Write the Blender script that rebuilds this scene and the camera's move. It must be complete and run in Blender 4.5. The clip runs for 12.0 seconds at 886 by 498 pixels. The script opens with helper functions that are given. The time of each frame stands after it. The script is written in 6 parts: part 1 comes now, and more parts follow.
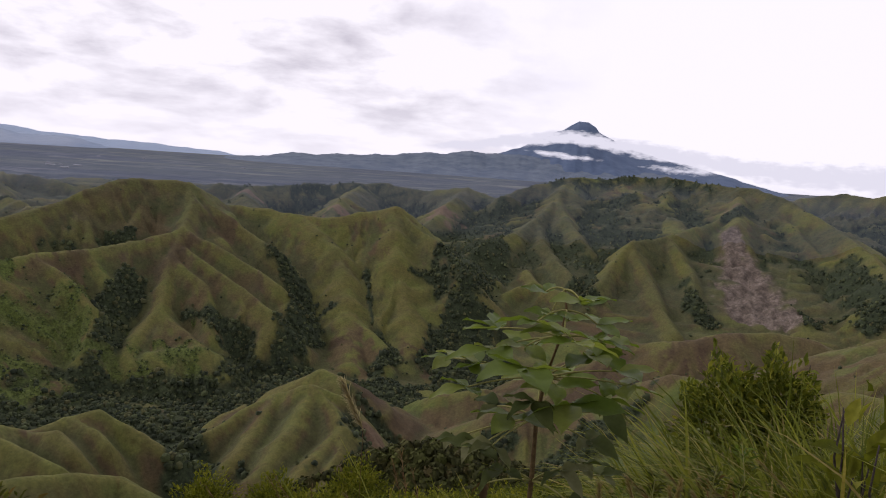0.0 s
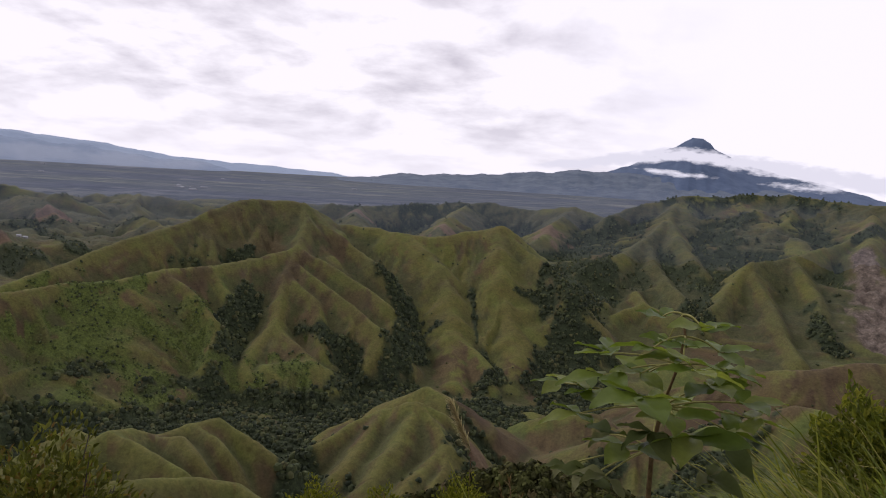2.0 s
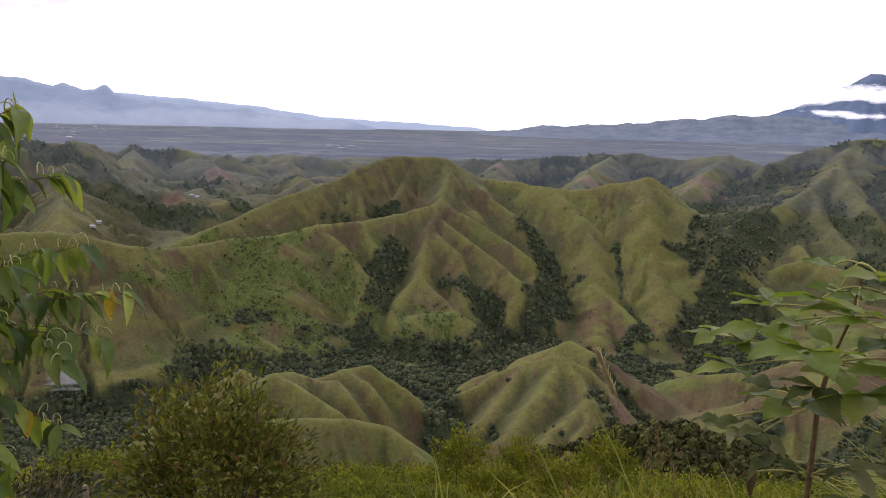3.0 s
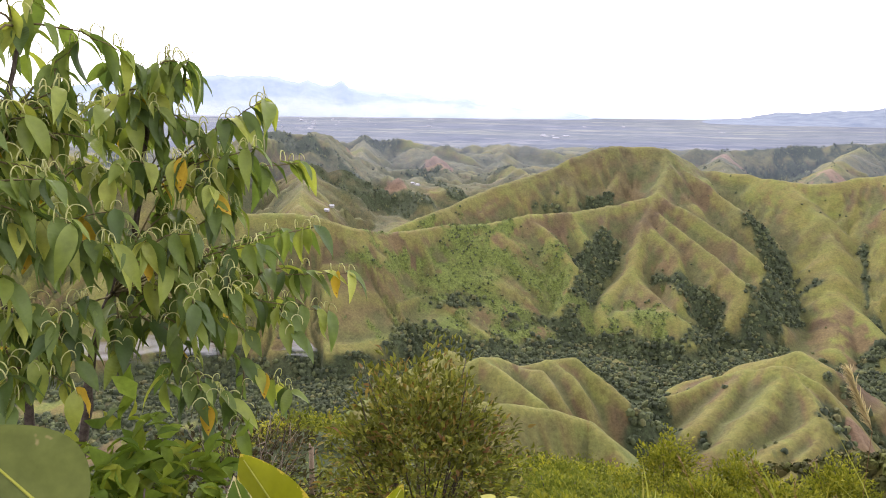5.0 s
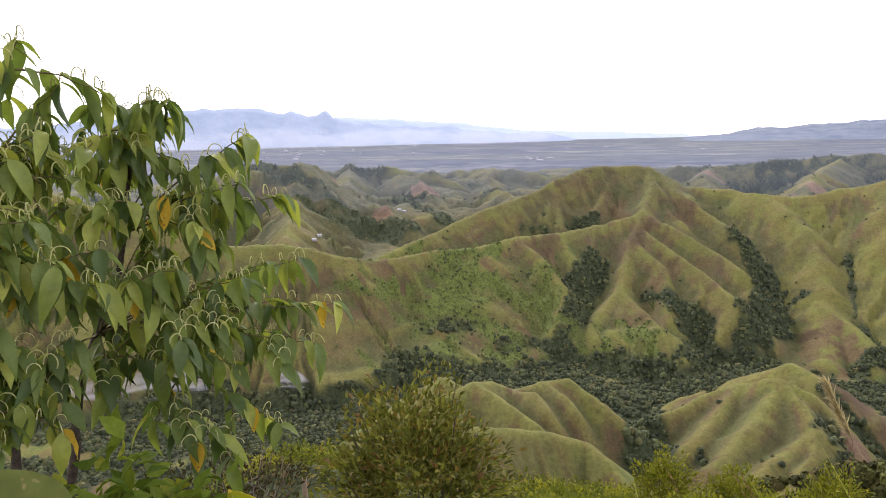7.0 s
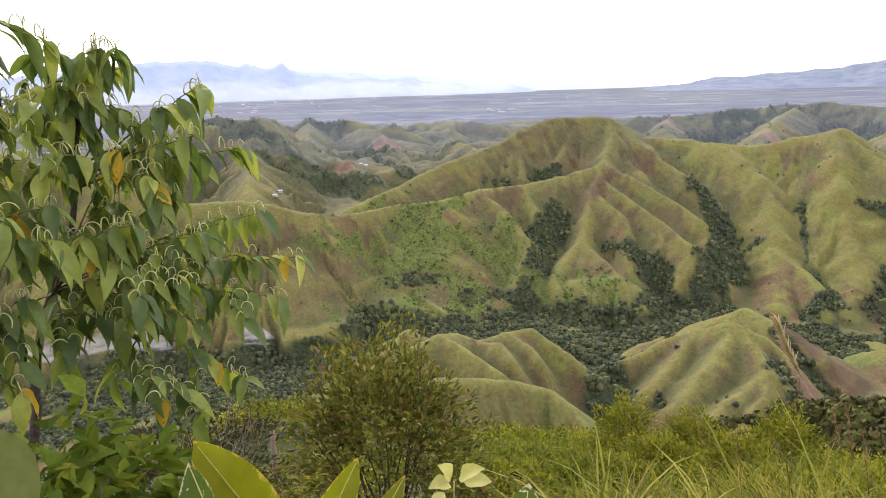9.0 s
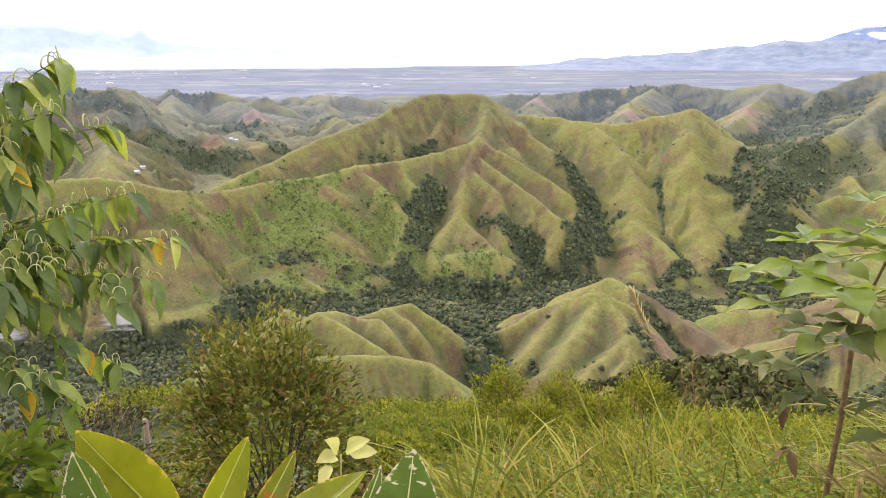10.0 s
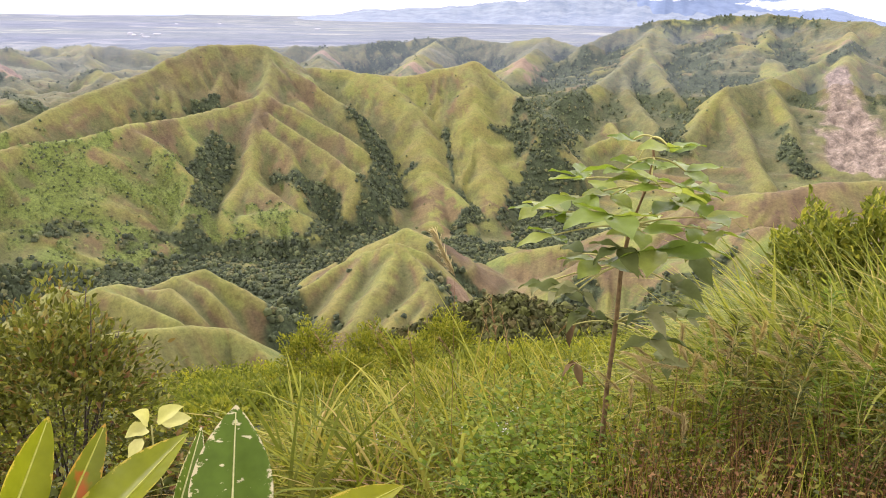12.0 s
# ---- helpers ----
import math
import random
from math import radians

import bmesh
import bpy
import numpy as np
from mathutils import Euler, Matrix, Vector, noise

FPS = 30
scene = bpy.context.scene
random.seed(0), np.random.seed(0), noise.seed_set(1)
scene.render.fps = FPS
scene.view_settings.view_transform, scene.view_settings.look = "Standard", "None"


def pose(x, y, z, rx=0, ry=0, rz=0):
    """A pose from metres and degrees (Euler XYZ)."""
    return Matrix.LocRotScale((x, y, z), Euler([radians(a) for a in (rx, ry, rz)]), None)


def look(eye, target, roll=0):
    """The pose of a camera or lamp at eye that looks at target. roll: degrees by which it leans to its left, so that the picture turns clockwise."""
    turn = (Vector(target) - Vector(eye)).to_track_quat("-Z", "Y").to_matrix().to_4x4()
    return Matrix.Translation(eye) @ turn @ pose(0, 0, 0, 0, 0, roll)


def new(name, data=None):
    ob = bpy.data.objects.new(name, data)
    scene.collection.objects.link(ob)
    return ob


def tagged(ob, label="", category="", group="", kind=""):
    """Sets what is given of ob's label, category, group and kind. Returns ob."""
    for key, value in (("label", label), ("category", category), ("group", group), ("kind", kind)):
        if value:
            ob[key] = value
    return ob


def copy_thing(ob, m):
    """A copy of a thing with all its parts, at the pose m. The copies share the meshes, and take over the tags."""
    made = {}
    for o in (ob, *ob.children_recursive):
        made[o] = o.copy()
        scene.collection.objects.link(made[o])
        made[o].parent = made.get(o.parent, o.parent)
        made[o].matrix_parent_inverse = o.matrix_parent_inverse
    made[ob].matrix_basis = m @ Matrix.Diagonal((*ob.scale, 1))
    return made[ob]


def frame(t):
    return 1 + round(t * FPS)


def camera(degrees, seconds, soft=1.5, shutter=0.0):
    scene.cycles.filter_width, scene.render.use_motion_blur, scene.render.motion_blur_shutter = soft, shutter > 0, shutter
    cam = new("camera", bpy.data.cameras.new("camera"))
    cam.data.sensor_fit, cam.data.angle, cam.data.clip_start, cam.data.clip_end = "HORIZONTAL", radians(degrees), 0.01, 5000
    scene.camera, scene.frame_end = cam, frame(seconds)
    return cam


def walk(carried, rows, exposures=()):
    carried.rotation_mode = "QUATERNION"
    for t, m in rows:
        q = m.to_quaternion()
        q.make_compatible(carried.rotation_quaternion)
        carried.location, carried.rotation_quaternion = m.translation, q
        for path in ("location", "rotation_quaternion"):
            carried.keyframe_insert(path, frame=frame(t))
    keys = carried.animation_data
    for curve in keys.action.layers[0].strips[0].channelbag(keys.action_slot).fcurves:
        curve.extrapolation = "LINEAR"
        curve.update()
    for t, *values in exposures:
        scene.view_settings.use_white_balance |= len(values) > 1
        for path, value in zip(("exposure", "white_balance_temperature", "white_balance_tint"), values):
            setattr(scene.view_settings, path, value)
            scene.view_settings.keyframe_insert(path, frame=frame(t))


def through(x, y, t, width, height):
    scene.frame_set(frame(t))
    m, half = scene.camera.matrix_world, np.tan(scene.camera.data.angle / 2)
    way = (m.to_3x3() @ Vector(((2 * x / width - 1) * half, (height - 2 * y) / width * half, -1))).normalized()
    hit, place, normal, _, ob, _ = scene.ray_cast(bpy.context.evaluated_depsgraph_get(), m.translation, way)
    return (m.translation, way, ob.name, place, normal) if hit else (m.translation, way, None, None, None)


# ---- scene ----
cam = camera(65.04, 12.0, soft=1.0)
walk(cam, [
    (0, pose(0.016, 0.069, 1.606, 83.24, -3.96, 0.00)),
    (0.5, pose(0.010, 0.081, 1.607, 82.60, -4.01, 1.88)),
    (1, pose(0.007, 0.088, 1.606, 83.01, -3.84, 3.35)),
    (1.5, pose(0.006, 0.097, 1.605, 83.52, -3.92, 5.26)),
    (2, pose(-0.001, 0.090, 1.608, 84.28, -3.44, 8.68)),
    (2.5, pose(-0.005, 0.077, 1.595, 81.99, -3.35, 14.25)),
    (3, pose(-0.009, 0.083, 1.586, 80.02, -1.45, 20.15)),
    (3.5, pose(-0.007, 0.084, 1.577, 75.65, -3.40, 23.34)),
    (3.7, pose(0.024, 0.087, 1.567, 75.60, -2.18, 29.66)),
    (5.3, pose(-0.059, 0.143, 1.576, 79.14, -0.50, 37.71)),
    (5.5, pose(-0.034, 0.125, 1.574, 79.48, -0.04, 37.45)),
    (6, pose(-0.025, 0.129, 1.572, 80.90, 0.76, 35.73)),
    (6.5, pose(-0.031, 0.137, 1.570, 81.18, 1.90, 35.92)),
    (6.7, pose(-0.024, 0.127, 1.587, 81.04, 1.14, 36.13)),
    (8.3, pose(0.030, 0.126, 1.594, 79.61, 2.18, 36.52)),
    (8.5, pose(0.045, 0.114, 1.596, 79.22, 2.01, 35.72)),
    (9, pose(-0.009, 0.129, 1.575, 77.06, 1.68, 33.03)),
    (9.5, pose(0.008, 0.106, 1.585, 75.50, 0.49, 28.53)),
    (10, pose(0.018, 0.053, 1.607, 74.95, 0.20, 23.05)),
    (10.5, pose(0.007, 0.011, 1.614, 75.23, 0.62, 17.54)),
    (11, pose(0.003, -0.001, 1.615, 74.82, 0.78, 11.38)),
    (11.5, pose(0.006, 0.001, 1.611, 74.29, -0.44, 5.89)),
    (12, pose(-0.001, 0.001, 1.600, 71.33, -0.92, 6.11)),
], exposures=[(t, e, 6050 if t < 3.2 else 6400 if t > 10.9 else 6200, 21.5) for t, e in ((0, -1.5), (0.7, -1.3), (1.6, -1.28), (2.0, -1.5), (2.4, -1.46), (3.0, -0.8), (3.3, 0.35), (5.5, 0.42), (6.0, 0.1), (6.4, 0.02), (8.3, -0.12), (9.0, 0.26), (9.6, 0.52), (11, 0.68), (12, 0.76))])


# ---- sky and sun: a bright broken overcast, the sun behind thin cloud ----
SUN_AZ, SUN_EL = 62.0, 40.0          # degrees left of the first view's heading, and above the horizon
world = bpy.data.worlds.new("sky")
scene.world = world
world.use_nodes = True


def build_sky():
    nt = world.node_tree
    n, link = nt.nodes, nt.links.new
    n.clear()
    out = n.new("ShaderNodeOutputWorld")
    sky = n.new("ShaderNodeTexSky")
    sky.sky_type, sky.sun_disc = "NISHITA", False
    sky.sun_elevation, sky.sun_rotation = radians(SUN_EL), radians(-SUN_AZ)
    blue = n.new("ShaderNodeBackground")
    blue.inputs["Strength"].default_value = 0.06
    link(sky.outputs[0], blue.inputs["Color"])
    coord = n.new("ShaderNodeTexCoord")
    split = n.new("ShaderNodeSeparateXYZ")
    link(coord.outputs["Generated"], split.inputs[0])

    def calc(op, a, b):
        m = n.new("ShaderNodeMath")
        m.operation = op
        for k, v in enumerate((a, b)):
            if hasattr(v, "links"):
                link(v, m.inputs[k])
            else:
                m.inputs[k].default_value = v
        return m.outputs[0]

    # cloud deck seen in perspective
    lift = calc("ADD", calc("MAXIMUM", split.outputs[2], 0.0), 0.24)
    flat = n.new("ShaderNodeCombineXYZ")
    link(calc("DIVIDE", split.outputs[0], lift), flat.inputs[0])
    link(calc("DIVIDE", split.outputs[1], lift), flat.inputs[1])
    clouds = n.new("ShaderNodeTexNoise")
    clouds.inputs["Scale"].default_value = 2.1
    clouds.inputs["Detail"].default_value = 7.0
    clouds.inputs["Roughness"].default_value = 0.56
    clouds.inputs["Distortion"].default_value = 0.15
    link(flat.outputs[0], clouds.inputs["Vector"])
    ramp = n.new("ShaderNodeValToRGB")
    ramp.color_ramp.elements[0].position, ramp.color_ramp.elements[0].color = 0.46, (3.0, 2.90, 2.78, 1)
    ramp.color_ramp.elements[1].position, ramp.color_ramp.elements[1].color = 0.66, (1.66, 1.57, 1.62, 1)
    link(clouds.outputs[0], ramp.inputs[0])
    # thinner, brighter cloud to the right of the volcano
    thin = n.new("ShaderNodeMapRange")
    link(split.outputs[0], thin.inputs["Value"])
    thin.inputs["From Min"].default_value, thin.inputs["From Max"].default_value = -0.12, 0.22
    # the deck brightens towards the horizon
    bright = n.new("ShaderNodeMapRange")
    link(split.outputs[2], bright.inputs["Value"])
    bright.inputs["From Min"].default_value, bright.inputs["From Max"].default_value = 0.0, 0.14
    bright.inputs["To Min"].default_value, bright.inputs["To Max"].default_value = 0.75, 0.0
    thinner = calc("MAXIMUM", thin.outputs[0], bright.outputs[0])
    mix = n.new("ShaderNodeMixRGB")
    mix.inputs["Color2"].default_value = (3.0, 2.92, 2.84, 1)
    link(thinner, mix.inputs["Fac"])
    link(ramp.outputs[0], mix.inputs["Color1"])
    # sky behind and overhead, mostly out of view, dimmed to add directional contrast
    dim = n.new("ShaderNodeMapRange")
    link(split.outputs[1], dim.inputs["Value"])
    dim.inputs["From Min"].default_value, dim.inputs["From Max"].default_value = -0.4, 0.55
    dim.inputs["To Min"].default_value, dim.inputs["To Max"].default_value = 0.62, 1.0
    high = n.new("ShaderNodeMapRange")
    link(split.outputs[2], high.inputs["Value"])
    high.inputs["From Min"].default_value, high.inputs["From Max"].default_value = 0.40, 0.85
    high.inputs["To Min"].default_value, high.inputs["To Max"].default_value = 1.0, 0.6
    white = n.new("ShaderNodeBackground")
    link(mix.outputs[0], white.inputs["Color"])
    link(calc("MULTIPLY", dim.outputs[0], high.outputs[0]), white.inputs["Strength"])
    both = n.new("ShaderNodeMixShader")
    both.inputs["Fac"].default_value = 0.93
    link(blue.outputs[0], both.inputs[1])
    link(white.outputs[0], both.inputs[2])
    link(both.outputs[0], out.inputs["Surface"])


build_sky()
sun = new("sun", bpy.data.lights.new("sun", "SUN"))
sun.data.energy, sun.data.angle, sun.data.color = 2.9, radians(18), (1.0, 0.94, 0.85)
sun.matrix_world = look((0, 0, 0), (math.sin(radians(SUN_AZ)) * math.cos(radians(SUN_EL)), -math.cos(radians(SUN_AZ)) * math.cos(radians(SUN_EL)), -math.sin(radians(SUN_EL))))


# ---- materials ----
def material(name, build, rough=0.9):
    """A principled material; build(nodes, link, bsdf) adds its texture."""
    m = bpy.data.materials.new(name)
    m.use_nodes = True
    nt = m.node_tree
    bsdf = nt.nodes["Principled BSDF"]
    bsdf.inputs["Roughness"].default_value = rough
    bsdf.inputs["Specular IOR Level"].default_value = 0.2
    build(nt.nodes, nt.links.new, bsdf)
    return m


def noise_node(n, link, vec, scale, detail=4.0, rough=0.6):
    t = n.new("ShaderNodeTexNoise")
    t.inputs["Scale"].default_value, t.inputs["Detail"].default_value, t.inputs["Roughness"].default_value = scale, detail, rough
    if vec is not None:
        link(vec, t.inputs["Vector"])
    return t.outputs[0]


def ramp_node(n, link, fac, *stops):
    r = n.new("ShaderNodeValToRGB")
    e = r.color_ramp.elements
    while len(e) < len(stops):
        e.new(0.5)
    for k, (p, c) in enumerate(stops):
        e[k].position, e[k].color = p, (*c, 1)
    link(fac, r.inputs[0])
    return r.outputs[0]


def mix_node(n, link, fac, a, b, mode="MIX"):
    m = n.new("ShaderNodeMixRGB")
    m.blend_type = mode
    for k, v in ((0, fac), (1, a), (2, b)):
        if isinstance(v, (int, float)):
            m.inputs[k].default_value = v
        elif isinstance(v, tuple):
            m.inputs[k].default_value = (*v, 1)
        else:
            link(v, m.inputs[k])
    return m.outputs[0]


def attr_node(n, name):
    a = n.new("ShaderNodeAttribute")
    a.attribute_name = name
    return a.outputs["Fac"]


def bump_node(n, link, bsdf, height, strength, distance):
    b = n.new("ShaderNodeBump")
    b.inputs["Strength"].default_value, b.inputs["Distance"].default_value = strength, distance
    link(height, b.inputs["Height"])
    link(b.outputs[0], bsdf.inputs["Normal"])


def ground_build(n, link, bsdf):
    pos = n.new("ShaderNodeNewGeometry").outputs["Position"]
    big = noise_node(n, link, pos, 0.012, 5)
    mid = noise_node(n, link, pos, 0.05, 6, 0.65)
    fine = noise_node(n, link, pos, 0.55, 8, 0.75)
    streak = attr_node(n, "streak")
    grass = ramp_node(n, link, streak, (0.20, (0.120, 0.084, 0.043)), (0.40, (0.142, 0.122, 0.041)), (0.56, (0.140, 0.150, 0.039)), (0.82, (0.102, 0.132, 0.034)))
    dry = ramp_node(n, link, streak, (0.25, (0.086, 0.066, 0.036)), (0.75, (0.140, 0.112, 0.054)))
    patch = ramp_node(n, link, big, (0.42, (0, 0, 0)), (0.60, (1, 1, 1)))
    bare = mix_node(n, link, 1.0, attr_node(n, "steep"), ramp_node(n, link, big, (0.36, (0.1, 0.1, 0.1)), (0.56, (0.9, 0.9, 0.9))), "MULTIPLY")
    c = mix_node(n, link, mix_node(n, link, 1.0, (0.6, 0.6, 0.6), patch, "MULTIPLY"), grass, dry)
    c = mix_node(n, link, bare, c, dry)
    # greener folds and yellower crests, with relief shading painted into both
    c = mix_node(n, link, attr_node(n, "fold_dark"), c, ramp_node(n, link, mid, (0.3, (0.081, 0.078, 0.039)), (0.7, (0.082, 0.101, 0.034))))
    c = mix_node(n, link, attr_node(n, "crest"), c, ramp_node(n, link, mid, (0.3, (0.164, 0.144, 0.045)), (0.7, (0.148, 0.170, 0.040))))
    c = mix_node(n, link, attr_node(n, "dry"), c, ramp_node(n, link, streak, (0.25, (0.082, 0.056, 0.034)), (0.75, (0.132, 0.096, 0.050))))
    # dull scrub of the far hills, its grey-blue cast painted in for haze
    shrubby = noise_node(n, link, pos, 0.11, 8, 0.75)
    c = mix_node(n, link, attr_node(n, "scrub"), c, ramp_node(n, link, shrubby, (0.34, (0.048, 0.059, 0.037)), (0.48, (0.083, 0.092, 0.048)), (0.6, (0.112, 0.105, 0.055)), (0.72, (0.121, 0.099, 0.064))))
    c = mix_node(n, link, attr_node(n, "lush"), c, ramp_node(n, link, fine, (0.3, (0.060, 0.080, 0.022)), (0.6, (0.115, 0.150, 0.033))))
    # floor of the woods, and painted shade between the near bushes
    c = mix_node(n, link, attr_node(n, "wood_gaps"), c, ramp_node(n, link, fine, (0.3, (0.028, 0.038, 0.021)), (0.7, (0.054, 0.071, 0.033))))
    c = mix_node(n, link, attr_node(n, "soil"), c, ramp_node(n, link, mid, (0.3, (0.150, 0.098, 0.068)), (0.7, (0.235, 0.155, 0.112))))
    # dark soil at the camera's feet, shade between the plants painted in
    c = mix_node(n, link, attr_node(n, "shaded_soil"), c, ramp_node(n, link, noise_node(n, link, pos, 9.0, 6, 0.7), (0.3, (0.022, 0.018, 0.012)), (0.7, (0.085, 0.06, 0.032))))
    rock = noise_node(n, link, pos, 0.14, 10, 0.8)
    c = mix_node(n, link, attr_node(n, "rock"), c, ramp_node(n, link, rock, (0.34, (0.072, 0.060, 0.050)), (0.5, (0.172, 0.138, 0.114)), (0.66, (0.34, 0.28, 0.24))))
    c = mix_node(n, link, 0.75, c, ramp_node(n, link, fine, (0.28, (0.5, 0.5, 0.48)), (0.7, (1.38, 1.36, 1.28))), "MULTIPLY")
    tuft = noise_node(n, link, pos, 0.16, 5, 0.7)
    c = mix_node(n, link, 0.45, c, ramp_node(n, link, tuft, (0.32, (0.55, 0.52, 0.52)), (0.5, (1.0, 1.0, 1.0)), (0.68, (1.25, 1.25, 1.15))), "MULTIPLY")
    link(c, bsdf.inputs["Base Color"])
    bump_node(n, link, bsdf, fine, 0.55, 0.9)


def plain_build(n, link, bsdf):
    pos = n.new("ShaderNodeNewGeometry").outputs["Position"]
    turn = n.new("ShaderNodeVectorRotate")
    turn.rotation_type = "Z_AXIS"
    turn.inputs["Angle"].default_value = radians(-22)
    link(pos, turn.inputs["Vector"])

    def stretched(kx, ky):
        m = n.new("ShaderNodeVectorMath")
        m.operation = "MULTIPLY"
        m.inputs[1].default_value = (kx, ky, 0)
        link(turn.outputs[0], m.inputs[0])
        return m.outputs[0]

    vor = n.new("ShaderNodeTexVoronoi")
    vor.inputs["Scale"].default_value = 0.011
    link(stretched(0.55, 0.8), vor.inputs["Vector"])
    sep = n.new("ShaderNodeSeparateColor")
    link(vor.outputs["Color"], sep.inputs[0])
    # field colours greyed and blued to paint in the distance haze
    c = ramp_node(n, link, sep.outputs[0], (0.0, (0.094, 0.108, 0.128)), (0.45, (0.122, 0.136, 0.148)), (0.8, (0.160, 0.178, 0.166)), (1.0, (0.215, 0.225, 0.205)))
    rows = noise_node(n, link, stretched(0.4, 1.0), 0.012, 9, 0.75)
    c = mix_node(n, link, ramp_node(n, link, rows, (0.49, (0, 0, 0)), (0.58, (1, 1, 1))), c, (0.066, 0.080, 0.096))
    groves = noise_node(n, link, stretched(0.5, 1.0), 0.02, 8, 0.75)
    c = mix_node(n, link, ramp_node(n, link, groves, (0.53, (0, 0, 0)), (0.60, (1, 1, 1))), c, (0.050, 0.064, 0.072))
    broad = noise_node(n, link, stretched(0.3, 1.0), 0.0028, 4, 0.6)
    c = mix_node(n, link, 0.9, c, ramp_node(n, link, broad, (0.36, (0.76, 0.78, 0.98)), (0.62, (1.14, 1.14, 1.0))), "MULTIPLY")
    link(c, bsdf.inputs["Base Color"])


MAT_GROUND = material("grassland", ground_build)
MAT_PLAIN = material("farmland_painted_haze", plain_build, 1.0)


def canopy_build(n, link, bsdf):
    geo = n.new("ShaderNodeNewGeometry")
    tint = ramp_node(n, link, attr_node(n, "tone"), (0.0, (0.037, 0.049, 0.031)), (0.5, (0.061, 0.076, 0.041)), (0.85, (0.088, 0.105, 0.048)), (1.0, (0.123, 0.119, 0.056)))
    c = mix_node(n, link, 0.8, tint, ramp_node(n, link, geo.outputs["Random Per Island"], (0.0, (0.6, 0.6, 0.62)), (1.0, (1.35, 1.35, 1.25))), "MULTIPLY")
    leaf = noise_node(n, link, geo.outputs["Position"], 1.5, 5, 0.8)
    link(mix_node(n, link, 0.6, c, ramp_node(n, link, leaf, (0.3, (0.6, 0.6, 0.6)), (0.7, (1.35, 1.35, 1.25))), "MULTIPLY"), bsdf.inputs["Base Color"])


MAT_CANOPY = material("forest_canopy", canopy_build)


def shrub_build(n, link, bsdf):
    geo = n.new("ShaderNodeNewGeometry")
    tint = ramp_node(n, link, attr_node(n, "tone"), (0.0, (0.052, 0.072, 0.026)), (0.5, (0.088, 0.118, 0.036)), (1.0, (0.135, 0.165, 0.046)))
    link(mix_node(n, link, 0.8, tint, ramp_node(n, link, geo.outputs["Random Per Island"], (0.0, (0.7, 0.7, 0.7)), (1.0, (1.3, 1.3, 1.2))), "MULTIPLY"), bsdf.inputs["Base Color"])


def knoll_build(n, link, bsdf):
    geo = n.new("ShaderNodeNewGeometry")
    tint = ramp_node(n, link, attr_node(n, "tone"), (0.0, (0.036, 0.038, 0.013)), (0.5, (0.057, 0.061, 0.018)), (0.8, (0.080, 0.089, 0.023)), (1.0, (0.098, 0.075, 0.033)))
    link(mix_node(n, link, 0.8, tint, ramp_node(n, link, geo.outputs["Random Per Island"], (0.0, (0.55, 0.55, 0.55)), (1.0, (1.4, 1.4, 1.3))), "MULTIPLY"), bsdf.inputs["Base Color"])


MAT_KNOLL = material("thicket_canopy", knoll_build)
MAT_SHRUB = material("hillside_shrub", shrub_build)


# bare red earth, the rock slide and the greener slope: centre x, y, two radii and the turn in degrees
SCARS = [(-160, 1095, 26, 30, 0), (4, 1115, 24, 34, 10), (-339, 1230, 34, 20, 0), (-26, 352, 4.5, 15, 20), (-755, 965, 24, 44, 30), (-648, 736, 20, 7, 20), (-790, 800, 20, 50, 30), (425, 1010, 14, 8, 0)]
SLIDE = [(378, 880, 15, 55, -8), (366, 820, 26, 60, -8), (354, 765, 38, 46, 0), (346, 722, 46, 30, -30)]
LUSH = [(-333, 500, 85, 75, 30), (-200, 520, 22, 40, 0), (-450, 700, 60, 30, 30)]
WOODS = [(36, 372, 26, 12, 0), (84, 352, 34, 14, 20), (60, 440, 24, 16, 0), (110, 410, 30, 14, 0), (335, 1250, 120, 35, 0), (470, 1180, 90, 40, 0), (-300, 1360, 160, 45, 0), (450, 740, 26, 60, -20), (0, 285, 60, 48, 0)]
